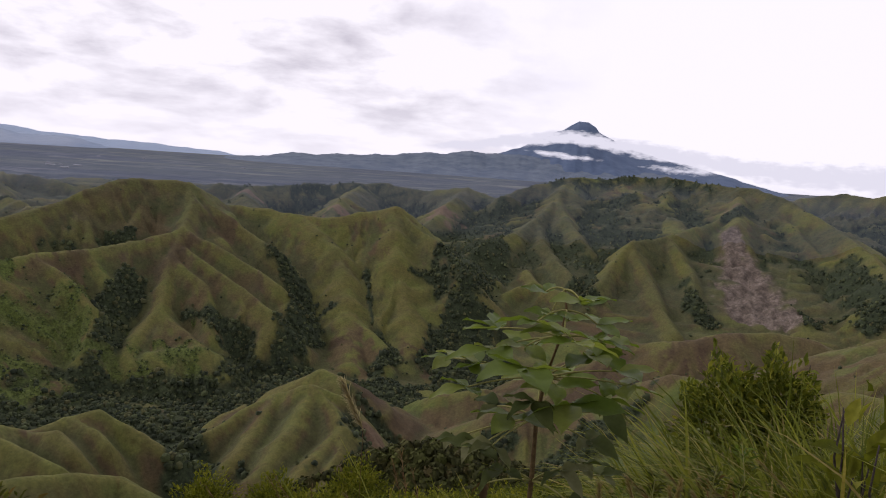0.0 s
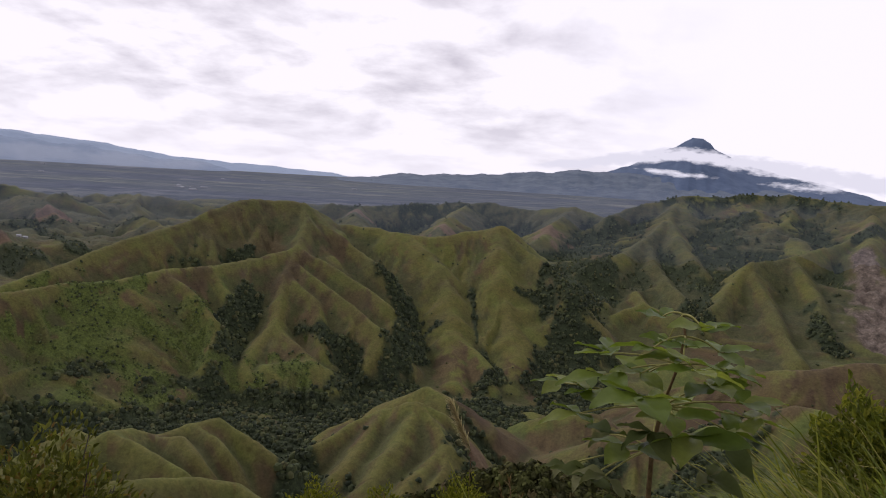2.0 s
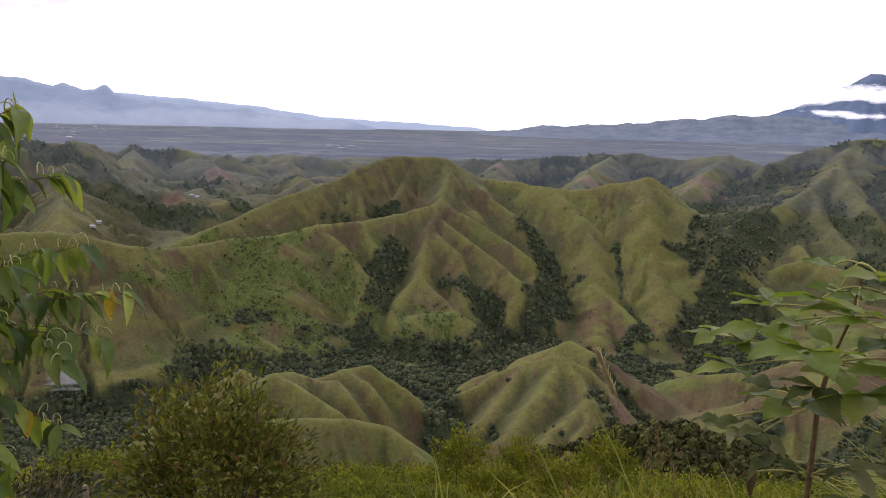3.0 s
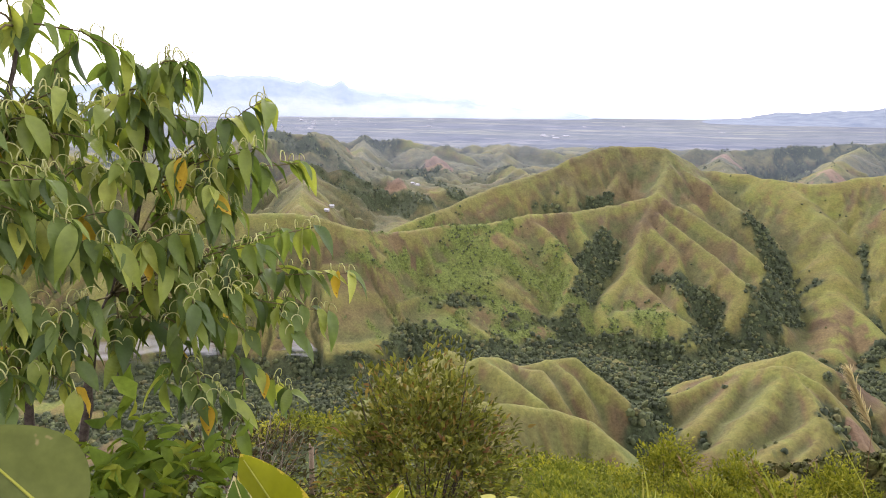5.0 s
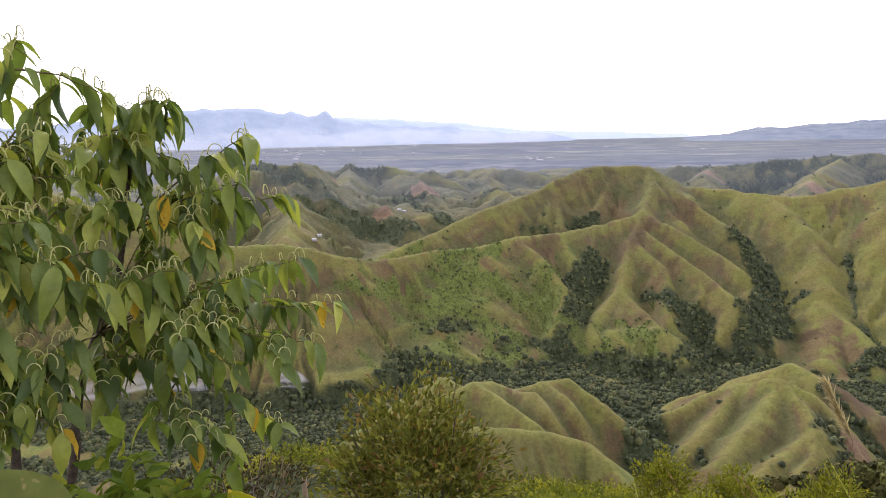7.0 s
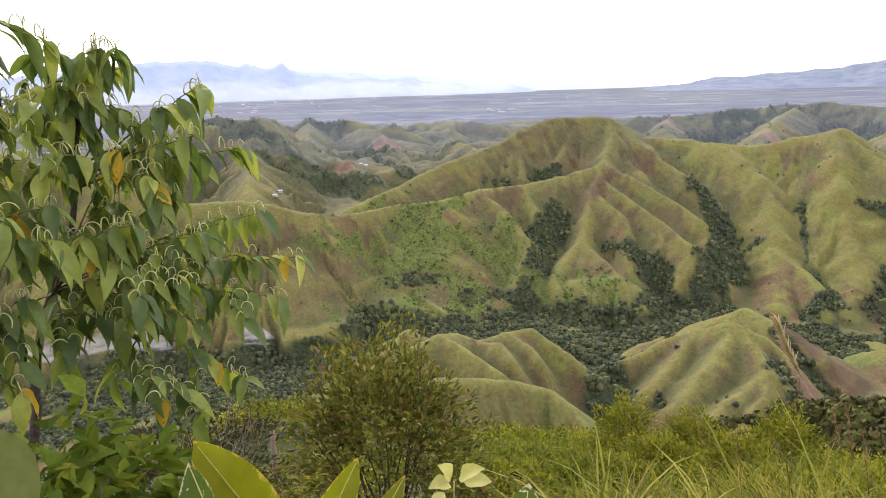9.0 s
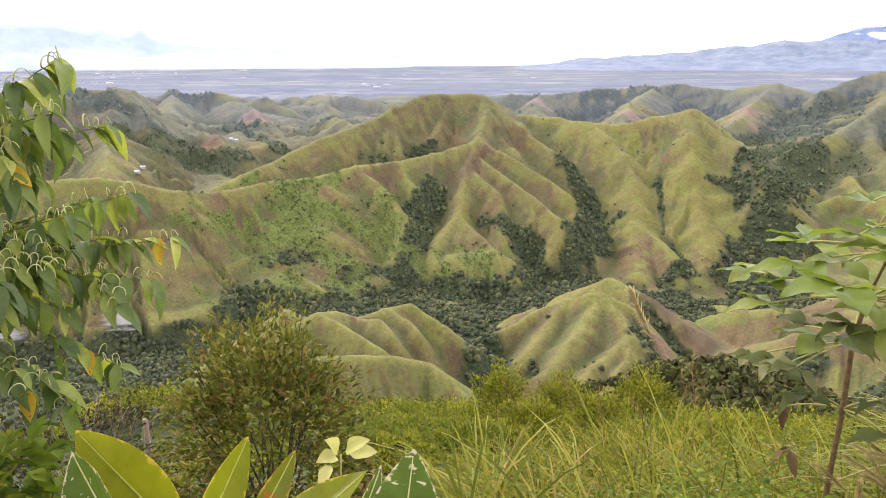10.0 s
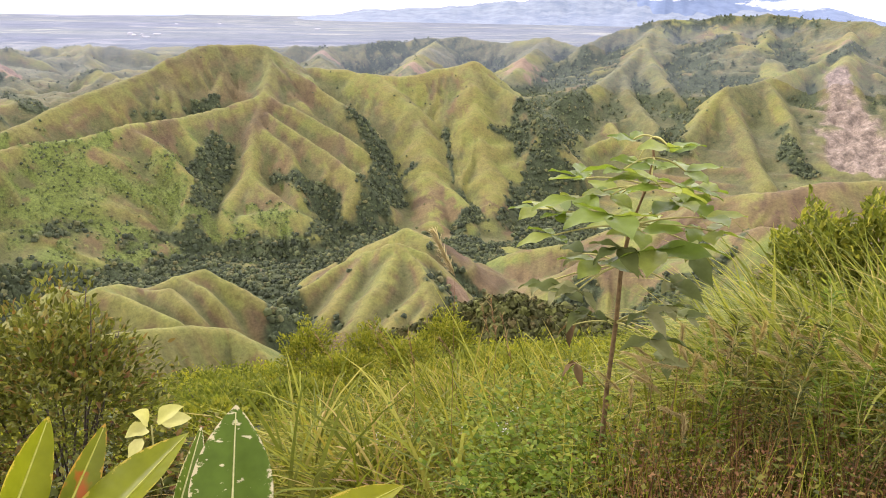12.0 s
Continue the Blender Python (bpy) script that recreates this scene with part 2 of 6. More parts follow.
# gullies and hollows where trees stand: half width and the line of each
GULLIES = [
    (9.5, [(-275, 626), (-274, 593), (-264, 564), (-257, 528), (-253, 504), (-229, 495), (-193, 468)]),
    (8.1, [(-216, 604), (-198, 605), (-182, 589), (-173, 569)]),
    (18.3, [(-161, 580), (-151, 555), (-152, 531), (-170, 496)]),
    (13.0, [(-173, 725), (-152, 718), (-133, 683), (-119, 656), (-123, 618), (-129, 588), (-129, 556)]),
    (7.8, [(-114, 676), (-103, 685)]),
    (13.6, [(-124, 576), (-132, 547), (-151, 494)]),
    (12.4, [(-338, 368), (-332, 402), (-302, 415), (-277, 435), (-248, 453), (-213, 460), (-178, 441)]),
    (8.5, [(-222, 479), (-166, 432), (-105, 293), (-105, 283)]),
    (5.6, [(-351, 447), (-336, 467), (-319, 482)]),
    (5.5, [(-289, 479), (-273, 502), (-252, 502)]),
    (14.9, [(-1, 755), (16, 726), (17, 682), (13, 645)]),
    (25.0, [(113, 1158), (77, 1115), (40, 826), (35, 726), (25, 687)]),
    (2.3, [(-77, 754), (-67, 714), (-59, 676)]),
    (3.1, [(-54, 666), (-37, 639), (-30, 619)]),
    (6.8, [(-32, 617), (-51, 592), (-70, 582)]),
    (9.4, [(-42, 417), (-29, 411), (-21, 402)]),
    (8.7, [(-34, 559), (-9, 598), (19, 614)]),
    (12.0, [(-364, 637), (-350, 647)]),
    (8.5, [(-309, 684), (-327, 667)]),
    (31.0, [(-662, 702), (-639, 713), (-608, 714)]),
    (12.1, [(-744, 895), (-644, 831), (-576, 789)]),
    (8.7, [(-364, 319), (-346, 339), (-331, 364)]),
    (14.2, [(193, 925), (194, 866), (171, 765)]),
    (19.5, [(76, 1126), (77, 889), (49, 738)]),
    (9.0, [(288, 795), (277, 723), (284, 707)]),
    (10.4, [(370, 707), (380, 681), (342, 732)]),
    (15.1, [(458, 787), (439, 708), (422, 656)]),
    (10.5, [(404, 971), (449, 1002)]),
    (14.6, [(307, 1150), (264, 1095), (256, 1014)]),
]
CLEARINGS = [(-72, 434, 26, 18, 0), (-225, 370, 30, 14, 40), (-75, 600, 22, 26, 0), (-15, 600, 16, 26, 0), (-205, 565, 26, 30, 0)]
FRESH = [(-100, 740, 45, 95, 10), (-30, 735, 45, 110, 0), (-170, 835, 60, 30, 0), (-60, 365, 26, 10, 0), (-148, 295, 34, 8, 0), (-380, 690, 60, 30, 50)]
DRY = [(20, 430, 60, 50, 0), (64, 378, 55, 40, 0), (130, 487, 70, 45, 0), (17, 388, 50, 30, 0), (263, 497, 80, 70, 0), (165, 470, 90, 50, 0), (215, 346, 90, 70, 0), (180, 394, 80, 45, 0), (255, 400, 60, 60, 0), (-669, 640, 90, 60, 0), (-560, 820, 90, 50, 20), (-340, 697, 28, 36, 0), (-307, 721, 19, 36, 0), (-249, 661, 17, 38, 0), (-218, 642, 22, 32, 0), (-174, 649, 22, 22, 0), (-407, 460, 35, 22, 0), (-374, 530, 21, 14, 0), (-337, 587, 17, 17, 0), (-73, 620, 23, 29, 0), (-15, 630, 15, 20, 0), (-209, 573, 20, 31, 0), (-316, 592, 13, 24, 0), (-385, 463, 20, 22, 0), (20, 772, 19, 28, 0), (-236, 758, 19, 23, 0), (-277, 638, 14, 22, 0), (-377, 414, 11, 24, 0)]


# ---- the land: crest lines of the hills, and the sheet of ground over them ----
RIDGES = []


def ridge(name, slope, width, crest, ribs=1.0):
    """A crest line with the slope of its sides, the width of its rounded top, in metres, and how strongly its sides are ribbed."""
    RIDGES.append((slope, width, np.array(crest, float), ribs))


ridge("main_back", 0.72, 6, [(-437, 495, -106), (-418, 561, -90), (-403, 621, -75), (-385, 661, -65), (-365, 701, -49), (-343, 739, -36), (-321, 766, -33), (-280, 781, -34)])
ridge("main_spine", 0.74, 4, [(-280, 781, -34), (-267, 754, -51), (-257, 699, -77)])
ridge("main_spur", 0.8, 7, [(-257, 698, -77), (-251, 660, -100), (-247, 629, -118), (-241, 598, -136), (-227, 569, -153), (-210, 541, -170), (-199, 515, -187)])
ridge("front_ridge", 0.74, 4, [(-257, 699, -77), (-283, 668, -88), (-319, 629, -95), (-344, 598, -96), (-372, 545, -103), (-393, 518, -103), (-414, 462, -105), (-422, 427, -98), (-442, 406, -88), (-465, 395, -86)])
ridge("left_spur", 0.85, 5, [(-348, 596, -96), (-311, 578, -113), (-285, 562, -128), (-268, 544, -142), (-262, 522, -154)])
ridge("far_left_spur", 0.8, 6, [(-382, 532, -106), (-389, 486, -124), (-391, 444, -138), (-387, 408, -151), (-378, 379, -159)])
ridge("green_slope", 0.5, 30, [(-359, 573, -101), (-348, 523, -129), (-332, 487, -150), (-312, 460, -174)], 0.4)
ridge("right_spur_a", 0.85, 6, [(-275, 778, -43), (-241, 763, -62), (-199, 742, -83), (-170, 725, -97)])
ridge("right_spur_b", 0.85, 6, [(-257, 698, -77), (-213, 683, -95), (-173, 668, -111), (-145, 652, -120)])
ridge("right_spur_c", 0.85, 6, [(-245, 673, -93), (-207, 650, -111), (-169, 628, -126), (-141, 612, -138)])
ridge("saddle", 0.6, 14, [(-278, 786, -37), (-254, 824, -61), (-204, 838, -64), (-166, 826, -68), (-124, 836, -68), (-90, 853, -58), (-55, 853, -49)], 0.6)
ridge("column_a", 0.9, 52, [(-166, 826, -68), (-137, 796, -82), (-113, 772, -95), (-98, 734, -117), (-89, 699, -136), (-81, 671, -150), (-75, 636, -165), (-70, 596, -176)], 0.5)
ridge("column_b", 0.9, 52, [(-55, 853, -49), (-52, 810, -73), (-44, 771, -96), (-37, 734, -121), (-26, 692, -144), (-20, 656, -161), (-24, 614, -177)], 0.5)
ridge("column_c", 0.85, 8, [(-55, 850, -50), (-16, 812, -76), (9, 780, -91), (29, 747, -106)])
ridge("back_hills", 0.45, 15, [(-437, 1224, -63), (-359, 1301, -60), (-247, 1378, -45), (-137, 1393, -38), (-23, 1350, -47), (51, 1299, -33), (101, 1246, -47)])
ridge("back_knob_a", 0.5, 10, [(-154, 1341, -45), (-166, 1138, -66), (-158, 1038, -85)])
ridge("back_knob_b", 0.5, 10, [(51, 1299, -33), (10, 1150, -60), (-2, 1080, -77)])
ridge("back_knob_c", 0.5, 10, [(-359, 1301, -60), (-328, 1154, -68), (-287, 1041, -73)])
ridge("right_top", 0.5, 20, [(106, 1195, -41), (168, 1239, -17), (231, 1259, -3), (322, 1259, 6), (409, 1213, 10), (487, 1097, 3), (503, 1001, -16), (516, 915, -41), (518, 796, -66)])
ridge("right_arm_a", 0.62, 9, [(231, 1259, -6), (188, 1135, -36), (150, 1039, -64), (101, 955, -84), (63, 898, -94)])
ridge("right_arm_b", 0.62, 9, [(188, 1135, -36), (191, 1012, -65), (200, 919, -93)])
ridge("right_arm_c", 0.65, 9, [(146, 1010, -74), (142, 939, -92), (154, 866, -108), (167, 813, -118)])
ridge("right_arm_d", 0.65, 9, [(112, 863, -118), (114, 812, -127), (78, 786, -135)])
ridge("right_arm_e", 0.65, 9, [(114, 812, -127), (148, 776, -131)])
ridge("mid_peak_ridge", 0.7, 8, [(421, 995, -31), (353, 936, -54), (297, 902, -68), (247, 865, -75)])
ridge("mid_peak_a", 0.72, 7, [(247, 865, -75), (209, 814, -100), (181, 769, -121)])
ridge("mid_peak_b", 0.72, 7, [(247, 865, -75), (241, 794, -108), (240, 721, -133), (239, 679, -143)])
ridge("mid_peak_c", 0.72, 7, [(297, 902, -68), (297, 807, -100), (283, 727, -125)])
ridge("arm_upper", 0.6, 10, [(322, 1259, 6), (304, 1140, -28), (258, 1049, -61)])
ridge("arm_upper_b", 0.6, 10, [(409, 1213, 10), (363, 1123, -23), (305, 1036, -53)])
ridge("slide_ridge", 0.6, 12, [(453, 1057, -10), (393, 920, -48), (381, 826, -90), (381, 749, -117), (376, 683, -127)])
ridge("slide_ridge_b", 0.6, 12, [(393, 920, -48), (349, 829, -100), (310, 737, -138)])
ridge("right_flank", 0.6, 12, [(490, 1084, 1), (479, 945, -46), (467, 816, -83), (452, 708, -110)])
ridge("right_flank_b", 0.6, 12, [(516, 915, -41), (494, 788, -64), (452, 660, -94)])
ridge("far_right", 0.4, 25, [(682, 1448, -33), (782, 1509, -14), (856, 1469, 2), (887, 1391, 6), (943, 1293, 7), (982, 1134, 19)])
ridge("near_right_a", 0.55, 14, [(110, 549, -148), (150, 519, -124), (181, 498, -112), (216, 495, -105), (252, 500, -104), (279, 497, -106)], 0.4)
ridge("near_right_b", 0.55, 14, [(234, 419, -108), (246, 401, -88), (255, 383, -77), (266, 350, -65), (274, 318, -60)], 0.4)
ridge("near_right_c", 0.55, 12, [(157, 290, -91), (168, 273, -78), (175, 256, -75), (186, 235, -65)], 0.4)
ridge("near_right_d", 0.55, 10, [(117, 403, -137), (135, 376, -104), (151, 360, -103)], 0.4)
ridge("valley_knolls", 0.5, 12, [(-26, 479, -180), (10, 480, -160), (45, 478, -153)], 0.4)
ridge("valley_knolls_b", 0.5, 12, [(16, 400, -157), (48, 397, -136), (74, 393, -126)], 0.4)
ridge("spur_lobe", 0.5, 25, [(-222, 547, -162), (-192, 558, -159)])
ridge("hill_a_ridge", 1.0, 5, [(-165, 276, -119), (-152, 272, -116), (-141, 265, -119)])
ridge("thicket_knoll", 0.6, 8, [(-34, 177, -95), (-23, 189, -88), (-11, 195, -84), (0, 195, -81), (17, 189, -80), (35, 177, -81)])
ridge("knob_behind", 0.6, 8, [(-88, 441, -144), (-69, 435, -132), (-55, 427, -135)])
ridge("hill_b_crest", 0.9, 5, [(-112, 334, -139), (-97, 353, -132), (-83, 367, -128), (-68, 364, -121), (-59, 363, -120), (-48, 360, -124)], 0.5)
ridge("hill_b_front", 0.9, 4, [(-62, 364, -120), (-49, 349, -126), (-41, 334, -130), (-39, 316, -135), (-43, 299, -139)], 0.4)
ridge("hill_b_right", 0.9, 5, [(-48, 360, -124), (-34, 352, -133), (-24, 342, -142)])
ridge("hill_a_crest", 0.9, 6, [(-179, 241, -113), (-175, 256, -111), (-173, 269, -114), (-167, 279, -119), (-158, 290, -117), (-146, 296, -115), (-129, 298, -124), (-110, 298, -134)])
ridge("hill_a_mid", 1.0, 6, [(-174, 254, -111), (-156, 251, -115), (-137, 247, -119)])
ridge("hill_a_face", 1.1, 5, [(-158, 290, -117), (-143, 284, -119), (-134, 280, -122)])
ridge("hill_a_front", 0.8, 8, [(-148, 183, -101), (-135, 205, -105), (-119, 226, -111), (-108, 235, -114), (-97, 230, -117), (-87, 224, -122)])
ridge("left_knob", 0.6, 8, [(-252, 311, -147), (-240, 320, -140), (-226, 324, -144)])
ridge("left_peak", 0.6, 10, [(-814, 490, -82), (-816, 578, -57), (-838, 633, -37), (-836, 684, -17), (-804, 721, -24), (-761, 709, -41), (-697, 675, -65), (-659, 642, -88)])
ridge("left_peak_face", 0.6, 10, [(-804, 721, -24), (-673, 597, -74), (-591, 510, -105)])
ridge("left_back", 0.5, 12, [(-1049, 1001, -64), (-1035, 1086, -47), (-940, 1104, -55), (-855, 1109, -68), (-780, 1102, -83)])
ridge("left_back_face", 0.5, 12, [(-940, 1104, -55), (-775, 981, -80), (-650, 887, -102)])
ridge("left_back_b", 0.5, 12, [(-1035, 1086, -47), (-870, 898, -75), (-725, 760, -92)])
ridge("left_house_ridge", 0.55, 9, [(-728, 757, -90), (-661, 751, -97), (-583, 725, -105)])
ridge("left_back_c", 0.45, 15, [(-983, 1387, -82), (-877, 1398, -70), (-785, 1394, -68), (-663, 1401, -85)])
ridge("left_back_d", 0.5, 10, [(-877, 1398, -70), (-681, 1048, -85), (-521, 877, -87)])
ridge("left_wall", 0.85, 12, [(-465, 395, -86), (-499, 368, -86), (-557, 335, -65), (-633, 300, -42), (-704, 260, -22), (-775, 197, -12), (-795, 93, -11)])
ridge("left_wall_spur", 0.9, 9, [(-499, 368, -86), (-467, 336, -119), (-446, 313, -144)])
ridge("left_wall_spur_b", 0.9, 9, [(-614, 315, -52), (-546, 271, -100), (-505, 243, -129)])
ridge("main_spur_left", 0.75, 12, [(-241, 598, -136), (-241, 566, -151), (-236, 538, -162)], 0.5)
ridge("main_spur_right", 0.75, 14, [(-237, 592, -140), (-210, 575, -151), (-187, 560, -161)], 0.5)
ridge("green_slope_b", 0.5, 25, [(-369, 550, -104), (-373, 485, -132), (-369, 447, -151), (-354, 418, -169)], 0.4)
ridge("main_back_rib", 0.85, 7, [(-350, 725, -42), (-350, 688, -67), (-330, 657, -89)])
ridge("main_back_rib_b", 0.85, 7, [(-309, 770, -34), (-313, 731, -58), (-306, 691, -79)])
ridge("main_back_rib_c", 0.85, 7, [(-379, 668, -62), (-390, 627, -81), (-393, 579, -98)])
ridge("main_face_rib", 0.85, 7, [(-291, 659, -89), (-286, 632, -108), (-287, 612, -119)])
ridge("main_face_rib_b", 0.85, 7, [(-319, 628, -95), (-302, 614, -109), (-290, 602, -118)])
ridge("main_face_rib_c", 0.85, 9, [(-251, 660, -100), (-215, 632, -120), (-194, 606, -138), (-188, 580, -153)])
ridge("column_a_toe", 0.9, 20, [(-81, 671, -150), (-61, 653, -157), (-45, 626, -166), (-39, 601, -174)], 0.5)
ridge("hill_b_rib", 0.8, 9, [(-82, 366, -127), (-86, 339, -134), (-89, 316, -140)], 0.3)
ridge("hill_b_rib_b", 0.8, 9, [(-61, 355, -124), (-68, 325, -133), (-72, 304, -140)], 0.3)
ridge("hill_b_rib_c", 0.8, 9, [(-41, 334, -131), (-52, 308, -136), (-57, 286, -142)], 0.3)
ridge("right_body", 0.30, 90, [(322, 1250, 0), (335, 1120, -30), (345, 980, -62), (350, 860, -100), (345, 760, -135)], 0.6)
ridge("right_body_b", 0.30, 80, [(231, 1250, -10), (215, 1130, -45), (180, 1010, -80), (150, 900, -112)], 0.6)
ridge("right_body_c", 0.30, 80, [(470, 1100, -8), (440, 980, -45), (430, 860, -80), (420, 740, -112)], 0.6)
ridge("right_finger", 0.7, 6, [(150, 1039, -64), (120, 1010, -78), (88, 985, -92)])
ridge("right_finger_b", 0.7, 6, [(125, 990, -74), (95, 950, -92), (70, 925, -104)])
ridge("own_spur", 0.75, 3, [(-9.4, 8.0, -4.3), (-15, 12.6, -7.8), (-22, 18.0, -12.3), (-34, 28.5, -19.5)], 0.0)
# the hill that the camera stands on
ridge("own_hill", 0.5, 3.0, [(14, 6, -0.6), (4, 2, 0.1), (0, 1, 0), (-2, -2, 0), (2, -20, 2), (8, -80, 12), (30, -220, 30)])


def lattice(ix, iy, seed):
    h = (ix.astype(np.int64) * 374761393 + iy.astype(np.int64) * 668265263 + seed * 974711) & 0x7FFFFFFF
    h = ((h ^ (h >> 13)) * 1274126177) & 0x7FFFFFFF
    return ((h ^ (h >> 16)) & 0xFFFF) / 32767.5 - 1.0


def smooth_noise(x, y, seed=0):
    ix, iy = np.floor(x), np.floor(y)
    fx, fy = x - ix, y - iy
    fx, fy = fx * fx * (3 - 2 * fx), fy * fy * (3 - 2 * fy)
    a, b = lattice(ix, iy, seed), lattice(ix + 1, iy, seed)
    c, d = lattice(ix, iy + 1, seed), lattice(ix + 1, iy + 1, seed)
    return (a + (b - a) * fx) + ((c + (d - c) * fx) - (a + (b - a) * fx)) * fy


def fractal(x, y, seed=0, octaves=4):
    return sum(smooth_noise(x * 2 ** k, y * 2 ** k, seed + k) * 0.5 ** k for k in range(octaves))


def height(x, y, trace=None):
    """The ground's height; a trace dict takes, for each place, the run along its crest and the distance from it."""
    x, y = np.asarray(x, float), np.asarray(y, float)
    r = np.hypot(x, y)
    if trace is not None:
        trace.update(along=x * 0.7 + y * 0.2, away=y * 0.1)
    h = np.interp(r, [0, 600, 1000, 1500, 1900, 4750, 9000], [-188, -188, -108, -95, -80, -17, -17]) + np.clip(fractal(x / 90, y / 90, 3) * 7, -9, 9) * np.clip((2200 - r) / 700, 0, 1)
    push = np.clip(r / 250, 0, 1) * 3.5
    wx, wy = x + push * fractal(x / 60, y / 60, 11, 3), y + push * fractal(x / 60, y / 60, 23, 3)
    for k, (slope, width, crest, ribs) in enumerate(RIDGES):
        reach = (crest[:, 2].max() + 200) / slope + 20
        lo, hi = crest.min(axis=0) - reach, crest.max(axis=0) + reach
        near = np.nonzero((x > lo[0]) & (x < hi[0]) & (y > lo[1]) & (y < hi[1]))[0]
        if not len(near):
            continue
        px, py = wx[near], wy[near]
        best = np.full(len(near), -1e9)
        away, along = np.zeros(len(near)), np.zeros(len(near))
        run = 0.0
        for a, b in zip(crest[:-1], crest[1:]):
            ex, ey = b[0] - a[0], b[1] - a[1]
            length = math.hypot(ex, ey) + 1e-6
            u = ((px - a[0]) * ex + (py - a[1]) * ey) / length ** 2
            v = np.clip(u, 0, 1)
            dx, dy = px - a[0] - v * ex, py - a[1] - v * ey
            d = np.hypot(dx, dy)
            top = a[2] + (b[2] - a[2]) * v - slope * (np.sqrt(d * d + 0.07 * width * width) - 0.265 * width)
            if k == len(RIDGES) - 1:
                top = top - 0.0009 * d * d          # the camera's own hill steepens downwards
            take = top > best
            best = np.where(take, top, best)
            away = np.where(take, d, away)
            side = np.where(dx * ey - dy * ex > 0, 0.0, 37.0)
            along = np.where(take, run + np.clip(u, -0.6, 1.6) * length + side, along)
            run += length
        # gullies that run down the sides
        span = 20 + 0.03 * np.hypot(crest[:, 0], crest[:, 1]).mean()
        if len(RIDGES) - 1 > k:
            mild = 0.75 if np.hypot(crest[:, 0], crest[:, 1]).mean() < 450 and crest[:, 0].mean() < -20 else 1.0

            def rib(step, shift):
                """0 on a sharp rib, 1 in the rounded hollow between two."""
                u = along / step + shift
                return np.sin(np.pi * np.abs(u - np.floor(u) - 0.5)) ** 1.25

            strong = 0.75 + 0.6 * smooth_noise(along / 60, away / 200, 90 + k)
            cut = 0.19 * strong * rib(span, 0.45 * smooth_noise(along / 17, away / 45, 50 + k))
            cut = cut + 0.11 * rib(span * 0.37, 0.5 * smooth_noise(along / 9, away / 25, 150 + k)) + 0.09 * rib(span * 0.15, 0.6 * smooth_noise(along / 4, away / 12, 250 + k))
            best = best - np.clip(away - 3, 0, 60) * cut * mild * ribs
        soft = 0.8 if k < len(RIDGES) - 1 else 0.6
        old = h[near]
        if trace is not None:
            won = best > old
            trace["along"][near[won]] = (along + 211.0 * k)[won]
            trace["away"][near[won]] = away[won]
        gap = np.clip(np.abs(old - best) / soft, 0, 30)
        h[near] = np.maximum(old, best) + soft * np.log1p(np.exp(-gap)) - 0.0
    # broken ground on the further hills
    h = h + (0.33 - np.abs(fractal(x / 75, y / 75, 61, 4))) * np.interp(r, [620, 800, 1050, 1700, 2100], [0, 3, 5, 8, 0])
    h = h + (0.4 - np.abs(fractal(x / 120, y / 120, 67, 5))) * 20 * np.clip((-x - 300) / 150, 0, 1) * np.clip((r - 780) / 150, 0, 1) * np.clip((1900 - r) / 200, 0, 1)
    h = h + fractal(x / 16, y / 16, 71, 3) * np.clip((r - 15) / 150, 0, 1) * np.clip((2300 - r) / 600, 0, 1) * 0.8
    return h + fractal(x / 1.3, y / 1.3, 83, 3) * 0.06 * np.clip(1 - r / 60, 0, 1)


# bare places on the hills: centre, radii along and across, turn
def blot(x, y, cx, cy, ra, rb, turn=0.0, rag=0.35):
    c, s = math.cos(radians(turn)), math.sin(radians(turn))
    u, v = ((x - cx) * c + (y - cy) * s) / ra, (-(x - cx) * s + (y - cy) * c) / rb
    d = np.hypot(u, v) + rag * fractal(x / 14, y / 14, 131, 4)
    return np.clip((1.0 - d) * 5, 0, 1)


def blurred(grid, steps_r, steps_a):
    """A box blur, twice, over the polar grid."""
    for _ in range(2):
        for axis, n in ((0, steps_r), (1, steps_a)):
            pad = np.pad(grid, [(n, n) if k == axis else (0, 0) for k in range(2)], mode="edge")
            c = np.cumsum(np.insert(pad, 0, 0, axis=axis), axis=axis)
            grid = (np.take(c, range(2 * n + 1, c.shape[axis]), axis=axis) - np.take(c, range(0, c.shape[axis] - 2 * n - 1), axis=axis)) / (2 * n + 1)
    return grid


SECTOR = np.radians(np.arange(-44, 80, 0.165))          # finely ruled, where the view turns
AROUND = np.radians(np.arange(80, 316, 4.0))
ANGLES = np.concatenate([SECTOR, AROUND])
RANGES = np.concatenate([[0.01], np.geomspace(0.4, 40, 90)[:-1], np.geomspace(40, 220, 70)[:-1], np.geomspace(220, 1750, 350)[:-1], np.geomspace(1750, 4850, 36)])
GRID_R, GRID_A = np.meshgrid(RANGES, ANGLES, indexing="ij")
GX, GY = -np.sin(GRID_A) * GRID_R, np.cos(GRID_A) * GRID_R
TRACE = {}
GZ = height(GX.ravel(), GY.ravel(), TRACE).reshape(GX.shape)
ALONG, AWAY = TRACE["along"].reshape(GX.shape), TRACE["away"].reshape(GX.shape)
NA, NS = len(ANGLES), len(SECTOR)

